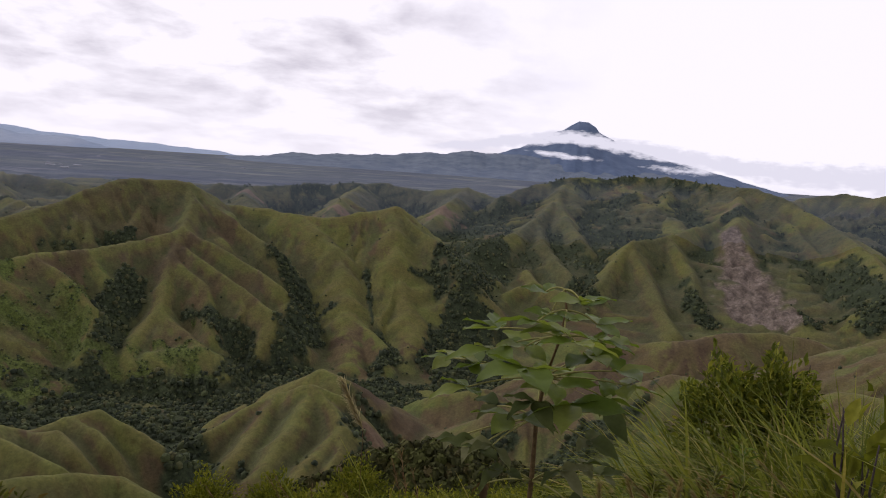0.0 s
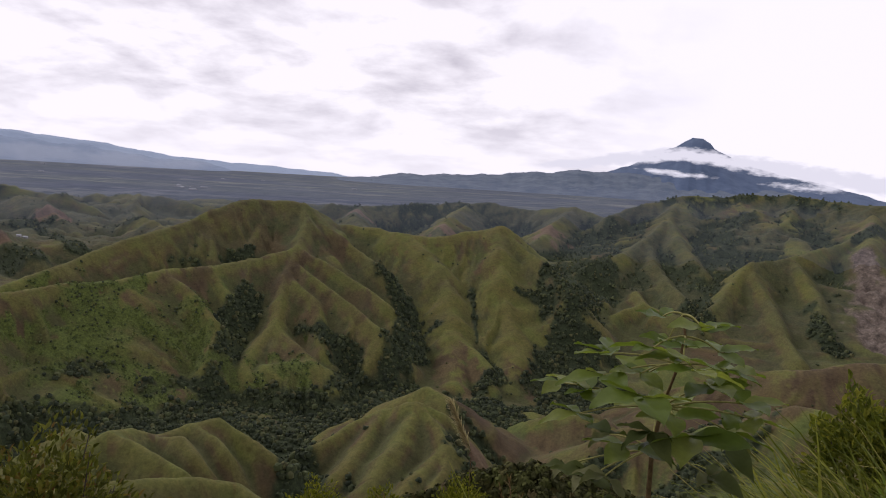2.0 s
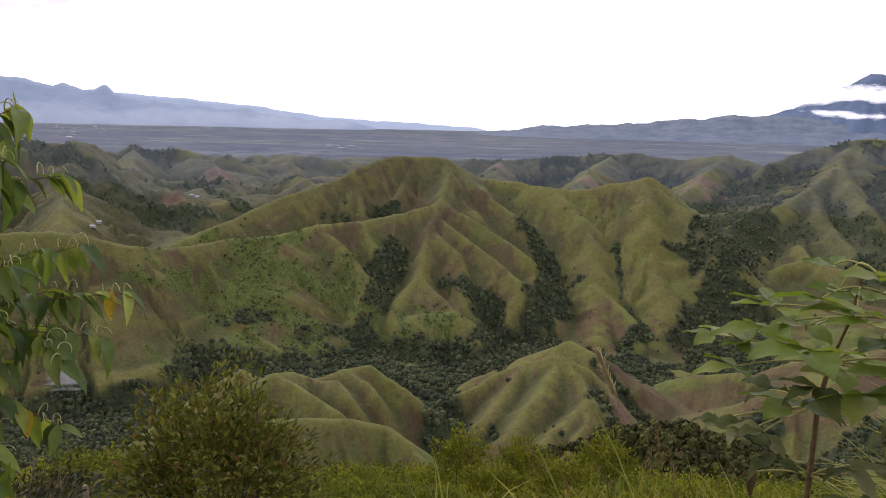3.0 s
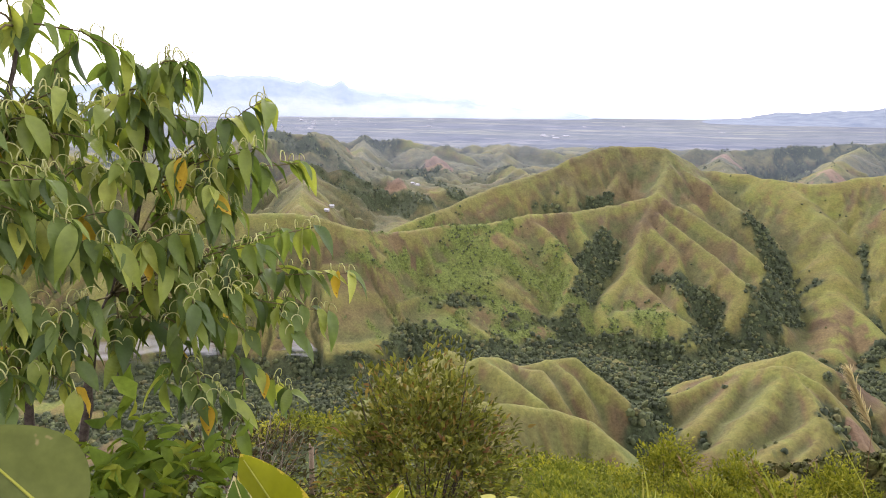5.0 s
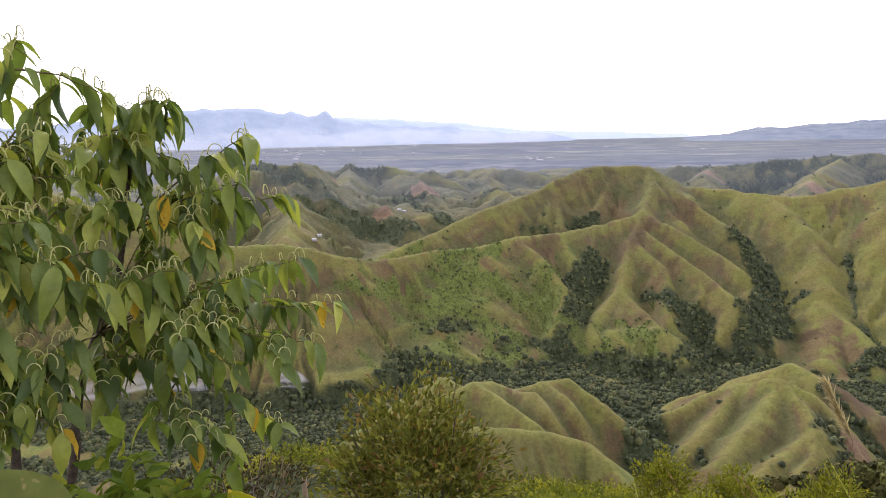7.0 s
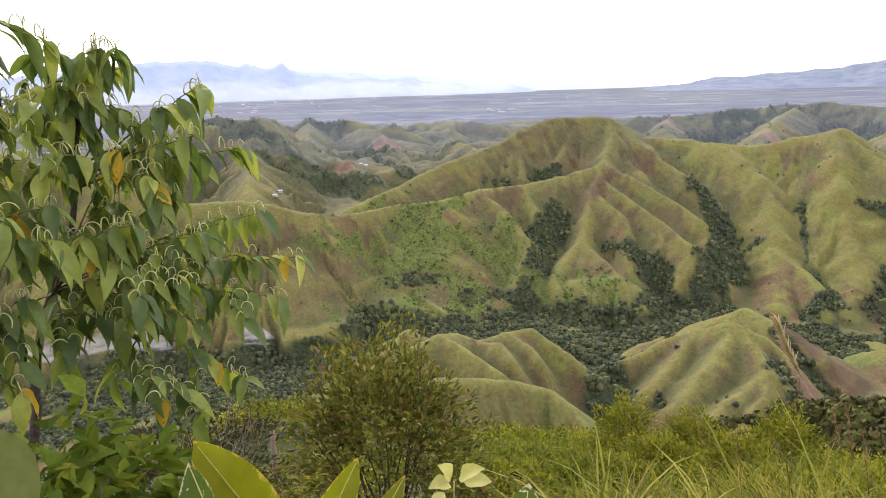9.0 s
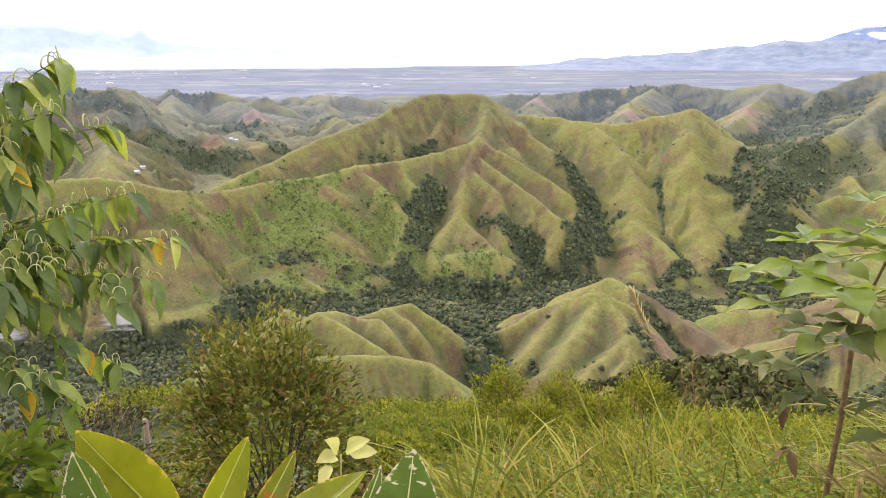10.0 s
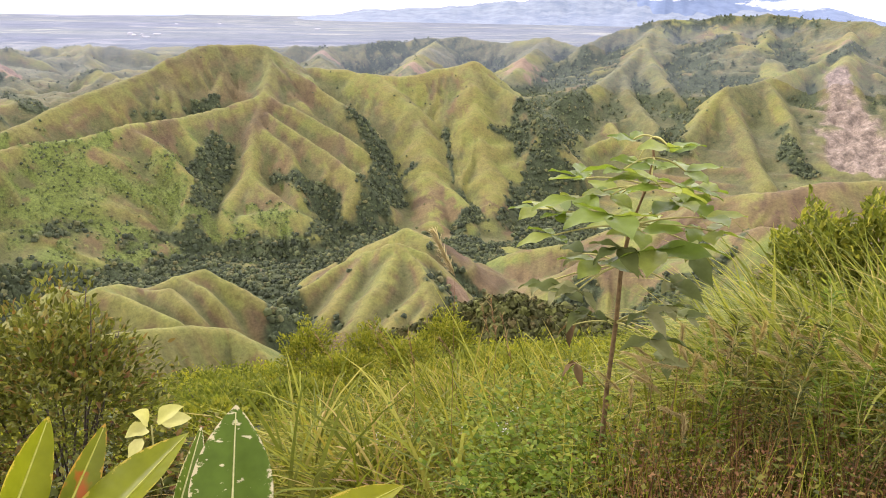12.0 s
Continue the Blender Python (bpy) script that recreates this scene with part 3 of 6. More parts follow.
# where water gathers the woods grow
HOLLOW = np.zeros_like(GZ)
HOLLOW[:, :NS] = blurred(GZ[:, :NS], 7, 14) - GZ[:, :NS]
BASIN = np.zeros_like(GZ)
BASIN[:, :NS] = blurred(GZ[:, :NS], 18, 40) - GZ[:, :NS]
ROUGH = fractal(GX / 40, GY / 40, 201, 4)
LOW = np.clip((-162 - GZ + 13 * fractal(GX / 34, GY / 34, 203, 4)) / 14, 0, 1)
COVER_WOOD_GAPS = np.clip((0.55 * HOLLOW + 0.32 * BASIN + (1.5 + 2.0 * np.clip((GRID_R - 950) / 200, 0, 1)) * ROUGH + 1.3 * fractal(GX / 13, GY / 13, 207, 3) + 4.4 * LOW - 3.0 + 2.4 * np.clip((GRID_R - 950) / 200, 0, 1)) * 0.9, 0, 1) * np.clip((GRID_R - 110) / 40, 0, 1) * (GRID_R < 1850)
COVER_WOOD_GAPS *= np.maximum(np.clip((GRID_R - 830) / 120, 0, 1), 0.9 * np.clip((-176 - GZ + 11 * ROUGH) / 5, 0, 1))
COVER_WOOD_GAPS *= 1 - 0.7 * np.clip((-GX - 350) / 100, 0, 1) * (GRID_R > 760)


def stripe(x, y, half, line):
    """1 inside a band along a line with a ragged edge, 0 outside."""
    far = np.full(x.shape, 1e9)
    for (ax, ay), (bx, by) in zip(line[:-1], line[1:]):
        ex, ey = bx - ax, by - ay
        u = np.clip(((x - ax) * ex + (y - ay) * ey) / (ex * ex + ey * ey + 1e-6), 0, 1)
        far = np.minimum(far, np.hypot(x - ax - u * ex, y - ay - u * ey))
    return np.clip((1.1 - far / half + 0.9 * fractal(x / 26, y / 26, 137, 5)) * 3, 0, 1)


for half, line in GULLIES:
    COVER_WOOD_GAPS = np.maximum(COVER_WOOD_GAPS, stripe(GX, GY, half, line))
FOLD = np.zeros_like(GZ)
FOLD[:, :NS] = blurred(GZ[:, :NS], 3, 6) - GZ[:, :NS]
# curvature masks: lighter on crests, darker in folds, to paint in relief shading
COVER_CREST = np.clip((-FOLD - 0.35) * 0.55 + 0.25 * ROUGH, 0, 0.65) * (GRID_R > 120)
COVER_FOLD_DARK = np.clip((FOLD - 0.15) * 0.8 + 0.25 * ROUGH, 0, 0.8) * (GRID_R > 120)
FALL_R = np.gradient(GZ, axis=0) / np.gradient(GRID_R, axis=0)
COVER_STEEP = np.clip((blurred(np.abs(FALL_R), 2, 2) - 0.42) * 2.4, 0, 1) * np.clip((GRID_R - 120) / 60, 0, 1) * (GRID_R < 1700)
COVER_STEEP = np.clip(COVER_STEEP + np.clip((GRID_R - 850) / 200, 0, 1) * (GRID_R < 1750) * np.clip(0.35 + 1.2 * fractal(GX / 70, GY / 70, 401, 4), 0, 1), 0, 1)
COVER_STEEP *= np.clip((GRID_R - 300) / 150, 0.25, 1)
COVER_STEEP = np.clip(COVER_STEEP + np.clip(HOLLOW * 0.32, 0, 0.8) * np.clip((GRID_R - 380) / 60, 0, 1), 0, 1)
# grows with distance: scrub tone that also paints haze onto the hills
COVER_HAZED_SCRUB = np.interp(GRID_R, [650, 880, 1100], [0.0, 0.7, 0.95]) * np.clip(0.75 + 1.2 * fractal(GX / 55, GY / 55, 431, 5), 0, 1) * (GRID_R < 1790)
COVER_DRY = np.zeros_like(GZ)
for cx, cy, ra, rb, turn in DRY:
    COVER_DRY = np.maximum(COVER_DRY, 0.9 * blot(GX, GY, cx, cy, ra, rb, turn, 0.9) * np.clip(0.75 + 0.6 * fractal(GX / 20, GY / 20, 811, 4), 0.2, 1))
COVER_STREAK = np.clip(0.5 + 0.34 * fractal(ALONG / 14, AWAY / 90, 333, 3) + 0.34 * fractal(ALONG / 4.5, AWAY / 40, 343, 3) + 0.26 * fractal(GX / 60, GY / 60, 353, 3), 0, 1)
for cx, cy, ra, rb, turn in FRESH:
    COVER_CREST = np.maximum(COVER_CREST, blot(GX, GY, cx, cy, ra, rb, turn, 0.5) * np.clip(0.6 + 0.5 * fractal(ALONG / 9, AWAY / 50, 717, 3), 0.15, 0.9))
# soil close by, coloured dark to imitate the shaded gaps under the grass
COVER_SHADED_SOIL = np.clip((5.5 - GRID_R) / 2, 0, 1)
COVER_SOIL = np.zeros_like(GZ)
for cx, cy, ra, rb, turn in SCARS:
    COVER_SOIL = np.maximum(COVER_SOIL, 0.8 * blot(GX, GY, cx, cy, ra, rb, turn, 0.75))
COVER_ROCK = np.zeros_like(GZ)
for cx, cy, ra, rb, turn in SLIDE:
    COVER_ROCK = np.maximum(COVER_ROCK, blot(GX, GY, cx, cy, ra, rb, turn, 0.3))
COVER_LUSH = np.zeros_like(GZ)
for cx, cy, ra, rb, turn in LUSH:
    COVER_LUSH = np.maximum(COVER_LUSH, blot(GX, GY, cx, cy, ra, rb, turn, 0.9) * np.clip(0.75 + 0.9 * fractal(GX / 22, GY / 22, 219, 4), 0.1, 0.95))
COVER_LUSH = np.maximum(COVER_LUSH, 0.8 * np.clip((150 - GRID_R) / 40, 0, 1))
for cx, cy, ra, rb, turn in WOODS:
    COVER_WOOD_GAPS = np.maximum(COVER_WOOD_GAPS, blot(GX, GY, cx, cy, ra, rb, turn, 0.8))
for cx, cy, ra, rb, turn in CLEARINGS:
    COVER_WOOD_GAPS *= 1 - blot(GX, GY, cx, cy, ra, rb, turn, 0.4)
COVER_WOOD_GAPS = np.maximum(COVER_WOOD_GAPS, np.clip(2.2 * fractal(GX / 75, GY / 75, 611, 5) - 1.0, 0, 1) * np.clip((-GX - 260) / 120, 0, 1) * np.clip((GRID_R - 830) / 100, 0, 1) * (GRID_R < 1780))
COVER_WOOD_GAPS *= (1 - np.maximum(COVER_ROCK, COVER_SOIL)) * (1 - 0.8 * COVER_LUSH * np.clip((GZ + 178) / 12, 0, 1))
# near slope: the woods' dark tone put in as shade between bushes
COVER_WOOD_GAPS = np.maximum(COVER_WOOD_GAPS, 0.85 * np.clip((GRID_R - 4) / 2, 0, 1) * np.clip((70 - GRID_R) / 30, 0, 1))
GZ = GZ + COVER_ROCK * (fractal(GX / 9, GY / 14, 301, 5) * 5.5 - 2.5)


def grid_mesh(name, verts, rows, cols, mats, slot_of_row=None):
    me = bpy.data.meshes.new(name)
    a = np.arange((rows - 1) * cols).reshape(rows - 1, cols)
    b = np.roll(a, -1, axis=1)
    quads = np.stack([a, b, b + cols, a + cols], axis=-1).reshape(-1, 4)
    me.vertices.add(len(verts))
    me.vertices.foreach_set("co", np.asarray(verts, np.float32).ravel())
    me.loops.add(quads.size)
    me.loops.foreach_set("vertex_index", quads.astype(np.int32).ravel())
    me.polygons.add(len(quads))
    me.polygons.foreach_set("loop_start", np.arange(0, quads.size, 4, dtype=np.int32))
    me.polygons.foreach_set("loop_total", np.full(len(quads), 4, np.int32))
    me.polygons.foreach_set("use_smooth", np.ones(len(quads), bool))
    for m in mats:
        me.materials.append(m)
    if slot_of_row is not None:
        me.polygons.foreach_set("material_index", np.repeat(slot_of_row, cols).astype(np.int32))
    me.update(calc_edges=True)
    return me


def build_ground():
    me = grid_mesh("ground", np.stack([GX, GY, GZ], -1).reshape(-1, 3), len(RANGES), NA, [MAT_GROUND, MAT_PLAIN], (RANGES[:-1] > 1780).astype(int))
    for key, cover in (("wood_gaps", COVER_WOOD_GAPS), ("crest", COVER_CREST), ("soil", COVER_SOIL), ("rock", COVER_ROCK), ("lush", COVER_LUSH), ("steep", COVER_STEEP), ("shaded_soil", COVER_SHADED_SOIL), ("scrub", COVER_HAZED_SCRUB), ("streak", COVER_STREAK), ("fold_dark", COVER_FOLD_DARK), ("dry", COVER_DRY)):
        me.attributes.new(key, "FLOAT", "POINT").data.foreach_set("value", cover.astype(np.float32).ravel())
    ob = new("ground", me)
    tagged(ob, "steep grassy hills, wooded gullies and a hazy plain", "hills", kind="structure")


build_ground()


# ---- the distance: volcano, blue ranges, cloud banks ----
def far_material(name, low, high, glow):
    """Distant rock and forest, kilometres of hazy air painted in as colour and emission."""
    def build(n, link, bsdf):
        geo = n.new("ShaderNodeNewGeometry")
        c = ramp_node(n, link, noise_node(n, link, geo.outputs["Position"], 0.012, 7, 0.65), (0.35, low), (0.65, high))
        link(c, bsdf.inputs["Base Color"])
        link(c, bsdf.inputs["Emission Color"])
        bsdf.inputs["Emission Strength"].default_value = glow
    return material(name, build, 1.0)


MAT_VOLCANO = far_material("volcano_painted_haze", (0.076, 0.106, 0.172), (0.104, 0.140, 0.212), 0.5)
MAT_FOOTHILL = far_material("foothills_painted_haze", (0.092, 0.120, 0.168), (0.158, 0.188, 0.226), 0.35)
MAT_RANGE = far_material("range_painted_haze", (0.165, 0.205, 0.275), (0.19, 0.23, 0.30), 1.1)
MAT_RANGE_FAR = far_material("far_range_painted_haze", (0.22, 0.265, 0.34), (0.24, 0.285, 0.36), 1.3)


def bearing(azimuth, distance, elevation):
    a = radians(azimuth)
    return Vector((-math.sin(a) * distance, math.cos(a) * distance, 1.6 + distance * math.tan(radians(elevation))))


def mountain_range(name, label, mat, distance, depth, profile, seed, rough=0.1):
    """A range whose skyline is given by bearing and elevation in degrees; its front slopes down to the plain."""
    az = np.array([p[0] for p in profile])
    el = np.array([p[1] for p in profile])
    steps = np.arange(az.min(), az.max() + 0.01, 0.1)
    crest = np.interp(steps, az, el) + rough * fractal(steps * 0.9, steps * 0 + seed, seed, 5)
    rows = 14
    bm = bmesh.new()
    grid = []
    for k in range(rows):
        f = k / (rows - 1)                       # 0 at the foot in front, 0.8 at the crest, 1 behind
        line = []
        for s, e in zip(steps, crest):
            up = min(f / 0.8, 1.0) if f <= 0.8 else 1 - (f - 0.8) / 0.2
            d = distance - depth * (1 - f / 0.8)
            top = distance * math.tan(radians(e)) + 19
            gully = 0.10 * float(fractal(np.array([s * 0.55 + 0.9 * f]), np.array([f * 2.5 + seed]), seed + 7, 4)[0]) * math.sin(math.pi * up)
            foot = float(np.interp(d, [1900, 4750], [-80, -17])) - 6
            z = foot + (top - 19 - foot + 1.6) * max(up ** 1.25 + gully, 0.0)
            p = bearing(s, d, 0)
            line.append(bm.verts.new((p.x, p.y, z)))
        grid.append(line)
    for a, b in zip(grid[:-1], grid[1:]):
        for k in range(len(a) - 1):
            bm.faces.new((a[k], a[k + 1], b[k + 1], b[k])).smooth = True
    me = bpy.data.meshes.new(name)
    bm.to_mesh(me)
    me.materials.append(mat)
    tagged(new(name, me), label, "mountain", kind="structure")


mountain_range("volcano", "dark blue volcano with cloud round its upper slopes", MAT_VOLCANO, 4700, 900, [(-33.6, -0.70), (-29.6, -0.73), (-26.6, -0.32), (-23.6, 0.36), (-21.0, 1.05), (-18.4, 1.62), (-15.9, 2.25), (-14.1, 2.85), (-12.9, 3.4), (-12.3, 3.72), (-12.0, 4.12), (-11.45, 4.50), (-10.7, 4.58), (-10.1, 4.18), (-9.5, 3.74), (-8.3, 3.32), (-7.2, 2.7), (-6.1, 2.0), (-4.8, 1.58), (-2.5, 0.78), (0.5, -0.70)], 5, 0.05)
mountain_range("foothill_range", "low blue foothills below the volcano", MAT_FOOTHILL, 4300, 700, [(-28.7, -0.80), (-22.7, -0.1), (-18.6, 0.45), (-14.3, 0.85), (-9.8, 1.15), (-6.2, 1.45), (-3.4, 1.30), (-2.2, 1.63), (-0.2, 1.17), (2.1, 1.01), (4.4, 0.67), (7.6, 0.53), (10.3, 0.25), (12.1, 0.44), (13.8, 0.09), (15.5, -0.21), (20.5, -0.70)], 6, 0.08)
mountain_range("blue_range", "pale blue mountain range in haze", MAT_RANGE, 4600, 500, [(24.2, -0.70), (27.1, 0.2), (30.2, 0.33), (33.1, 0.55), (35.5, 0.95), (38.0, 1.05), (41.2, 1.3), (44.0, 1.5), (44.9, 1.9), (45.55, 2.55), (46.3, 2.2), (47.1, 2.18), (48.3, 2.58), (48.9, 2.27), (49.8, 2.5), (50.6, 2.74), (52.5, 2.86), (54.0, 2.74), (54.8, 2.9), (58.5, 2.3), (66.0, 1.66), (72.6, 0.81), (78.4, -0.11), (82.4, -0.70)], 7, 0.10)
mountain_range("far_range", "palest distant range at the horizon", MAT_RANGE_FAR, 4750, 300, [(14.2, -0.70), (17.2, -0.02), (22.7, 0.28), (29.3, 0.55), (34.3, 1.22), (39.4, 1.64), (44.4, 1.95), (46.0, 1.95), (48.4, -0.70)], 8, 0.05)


def cloud_material(name, scale, cover, strength=1.0, colour=(1.0, 0.985, 1.0, 1)):
    """White vapour, its brightness put in as emission: opaque in the middle of its bank, torn and thin at its edges."""
    m = bpy.data.materials.new(name)
    m.use_nodes = True
    n, link = m.node_tree.nodes, m.node_tree.links.new
    n.clear()
    out = n.new("ShaderNodeOutputMaterial")
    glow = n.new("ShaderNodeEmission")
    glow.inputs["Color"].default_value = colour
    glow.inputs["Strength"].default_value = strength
    clear = n.new("ShaderNodeBsdfTransparent")
    mix = n.new("ShaderNodeMixShader")
    geo = n.new("ShaderNodeNewGeometry")
    squash = n.new("ShaderNodeVectorMath")
    squash.operation = "MULTIPLY"
    squash.inputs[1].default_value = (1, 1, 2.6)
    link(geo.outputs["Position"], squash.inputs[0])
    puff = noise_node(n, link, squash.outputs[0], scale, 7, 0.6)
    add = n.new("ShaderNodeMath")
    add.operation = "MULTIPLY_ADD"
    link(puff, add.inputs[0])
    add.inputs[1].default_value = 2.6
    link(attr_node(n, "thick"), add.inputs[2])
    rng = n.new("ShaderNodeMapRange")
    link(add.outputs[0], rng.inputs["Value"])
    rng.interpolation_type = "SMOOTHSTEP"
    rng.inputs["From Min"].default_value, rng.inputs["From Max"].default_value = 1.45, 2.3
    rng.inputs["To Max"].default_value = cover
    link(rng.outputs[0], mix.inputs["Fac"])
    link(clear.outputs[0], mix.inputs[1])
    link(glow.outputs[0], mix.inputs[2])
    link(mix.outputs[0], out.inputs["Surface"])
    return m


MAT_CLOUD = cloud_material("cloud_bank", 0.012, 1.0, 2.2)
MAT_MIST = cloud_material("valley_mist", 0.004, 0.2, 1.4)


def cloud_bank(name, label, mat, distance, spine, dense=1.25):
    """A bank of cloud along bearings; the spine gives bearing, elevation of its middle and half height, in degrees."""
    az, el, half = (np.array([p[k] for p in sorted(spine)]) for k in range(3))
    steps = np.arange(az.min(), az.max() + 0.01, 0.25)
    rows = np.linspace(-1, 1, 9)
    verts, thick = [], []
    for v in rows:
        for s in steps:
            e = np.interp(s, az, el) + v * np.interp(s, az, half)
            p = bearing(s, distance - 30 * (1 - v * v), e)
            verts.append(p)
            soft = min(3.0, 0.3 * (az.max() - az.min()))
            end = min(1.0, (s - az.min()) / soft, (az.max() - s) / soft)
            thick.append((1 - abs(v) ** 1.6) * dense - (1 - end) * 1.2)
    c = len(steps)
    me = bpy.data.meshes.new(name)
    me.from_pydata(verts, [], [(r * c + k, r * c + k + 1, (r + 1) * c + k + 1, (r + 1) * c + k) for r in range(len(rows) - 1) for k in range(c - 1)])
    me.attributes.new("thick", "FLOAT", "POINT").data.foreach_set("value", np.array(thick, np.float32))
    me.materials.append(mat)
    tagged(new(name, me), label, "cloud", kind="structure")


cloud_bank("summit_cloud", "white cloud bank wrapped round the volcano", MAT_CLOUD, 3750, [(2.5, 1.5, 0.25), (-3.0, 2.0, 0.6), (-6.0, 2.5, 0.75), (-8.1, 2.86, 0.7), (-10.2, 3.05, 0.65), (-12.6, 2.8, 0.75), (-15.0, 2.5, 0.8), (-17.9, 2.1, 0.8), (-20.7, 1.7, 0.85), (-23.5, 1.35, 0.95), (-26.1, 1.1, 1.1), (-32.4, 1.05, 1.3), (-42.1, 1.3, 1.4)], 1.3)
cloud_bank("low_cloud", "thin white cloud shreds on the volcano", MAT_CLOUD, 3700, [(-5.0, 1.85, 0.15), (-7.2, 1.74, 0.3), (-8.9, 1.58, 0.38), (-10.7, 1.47, 0.34), (-12.2, 1.42, 0.32), (-14.5, 1.25, 0.2)], 0.7)
cloud_bank("low_cloud", "thin white cloud shreds on the volcano", MAT_CLOUD, 3720, [(-14.0, 1.25, 0.1), (-15.6, 1.12, 0.34), (-18.0, 0.97, 0.4), (-20.8, 0.86, 0.42), (-23.5, 0.75, 0.3)], 0.7)
cloud_bank("plain_mist", "white mist lying along the foot of the mountains", MAT_MIST, 3950, [(78.0, -0.1, 1.5), (62.5, 0.0, 1.4), (50.2, 0.15, 1.25), (41.3, 0.15, 1.0), (32.2, -0.05, 0.75), (25.4, -0.15, 0.6)], 1.0)


# blue haze in the valleys between the ridges, imitated by faintly glowing see-through sheets
MAT_HAZE_SHEET = cloud_material("glowing_haze_sheet", 0.0006, 0.075, 0.6, (0.58, 0.68, 1.0, 1))
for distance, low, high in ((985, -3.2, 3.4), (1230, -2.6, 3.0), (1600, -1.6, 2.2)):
    cloud_bank("haze", "glowing sheets that imitate thin blue haze between the ridges", MAT_HAZE_SHEET, distance, [(82, low, high), (40, low, high), (0, low, high), (-46, low, high)], 1.6)


# ---- woods in the gullies and shrubs on the slopes ----
def on_grid(x, y, field):
    """The value of a field of the polar grid at places inside the fine sector."""
    a, r = np.arctan2(-x, y), np.hypot(x, y)
    ia = np.clip(np.round(np.interp(a, SECTOR, np.arange(NS))).astype(int), 0, NS - 1)
    ir = np.clip(np.round(np.interp(r, RANGES, np.arange(len(RANGES)))).astype(int), 0, len(RANGES) - 1)
    return field[ir, ia]


def scatter(seed, r0, r1, spacing):
    """Jittered places over the sector between two distances."""
    rng = np.random.default_rng(seed)
    n = int(0.5 * (r1 * r1 - r0 * r0) * (SECTOR[-1] - SECTOR[0]) / spacing ** 2)
    r = np.sqrt(rng.uniform(r0 * r0, r1 * r1, n))
    a = rng.uniform(SECTOR[0], SECTOR[-1], n)
    return -np.sin(a) * r, np.cos(a) * r, rng


def dome(rings, sides):
    """A lumpy crown: its corners and faces, one metre in radius, open below."""
    verts, faces = [(0, 0, 1.0)], []
    for k in range(1, rings + 1):
        t = k / rings * radians(115)
        verts += [(math.sin(t) * math.cos(2 * math.pi * (j + 0.5 * k) / sides), math.sin(t) * math.sin(2 * math.pi * (j + 0.5 * k) / sides), math.cos(t)) for j in range(sides)]
    faces += [(0, 1 + j, 1 + (j + 1) % sides) for j in range(sides)]
    for k in range(rings - 1):
        o, q = 1 + k * sides, 1 + (k + 1) * sides
        for j in range(sides):
            a, b, c, d = o + j, o + (j + 1) % sides, q + j, q + (j + 1) % sides
            faces += [(a, c, b), (b, c, d)]
    return np.array(verts), np.array(faces)


def crowns(name, label, category, mat, x, y, radius, tall, rings, sides, rng, lump=0.3, sprays=8):
    """Tree crowns: each a lumpy rounded body with leaf sprays standing out of it."""
    v, f = dome(rings, sides)
    n, nv = len(x), len(v)
    z = height(x, y)
    centre = np.stack([x, y, z + radius * (0.3 * tall)], -1)
    bulk = radius[:, None, None] * (1 + lump * rng.uniform(-1, 1, (n, nv, 1)))
    body = v[None] * bulk * np.array([1, 1, tall]) + centre[:, None]
    tri = (f[None] + (np.arange(n) * nv)[:, None, None]).reshape(-1, 3)
    m = n * sprays
    out = rng.normal(0, 1, (m, 3))
    out[:, 2] = np.abs(out[:, 2]) + 0.1
    out /= np.linalg.norm(out, axis=1, keepdims=True)
    size = np.repeat(radius, sprays)[:, None] * rng.uniform(0.28, 0.6, (m, 1))
    spot = np.repeat(centre, sprays, axis=0) + out * np.array([1, 1, tall]) * np.repeat(radius, sprays)[:, None] * rng.uniform(0.75, 1.25, (m, 1))
    way = out + rng.normal(0, 0.5, (m, 3))
    a = np.cross(way, rng.normal(0, 1, (m, 3)))
    a /= np.linalg.norm(a, axis=1, keepdims=True)
    b = np.cross(way, a)
    b /= np.linalg.norm(b, axis=1, keepdims=True)
    leaf = np.stack([spot - a * size, spot - b * size * 0.8, spot + a * size, spot + b * size * 0.8], 1).reshape(-1, 3)
    quad = np.array([(0, 1, 2), (0, 2, 3)])[None] + (np.arange(m) * 4)[:, None, None] + n * nv
    co, tri = np.concatenate([body.reshape(-1, 3), leaf]), np.concatenate([tri, quad.reshape(-1, 3)])
    me = bpy.data.meshes.new(name)
    me.vertices.add(len(co))
    me.vertices.foreach_set("co", co.astype(np.float32).ravel())
    me.loops.add(tri.size)
    me.loops.foreach_set("vertex_index", tri.astype(np.int32).ravel())
    me.polygons.add(len(tri))
    me.polygons.foreach_set("loop_start", np.arange(0, tri.size, 3, dtype=np.int32))
    me.polygons.foreach_set("loop_total", np.full(len(tri), 3, np.int32))
    me.polygons.foreach_set("use_smooth", np.ones(len(tri), bool))
    tone = rng.uniform(0, 1, n)
    me.attributes.new("tone", "FLOAT", "POINT").data.foreach_set("value", np.concatenate([np.repeat(tone, nv), np.repeat(tone, 4 * sprays)]).astype(np.float32))
    me.materials.append(mat)
    me.update(calc_edges=True)
    return tagged(new(name, me), label, category, kind="stuff")


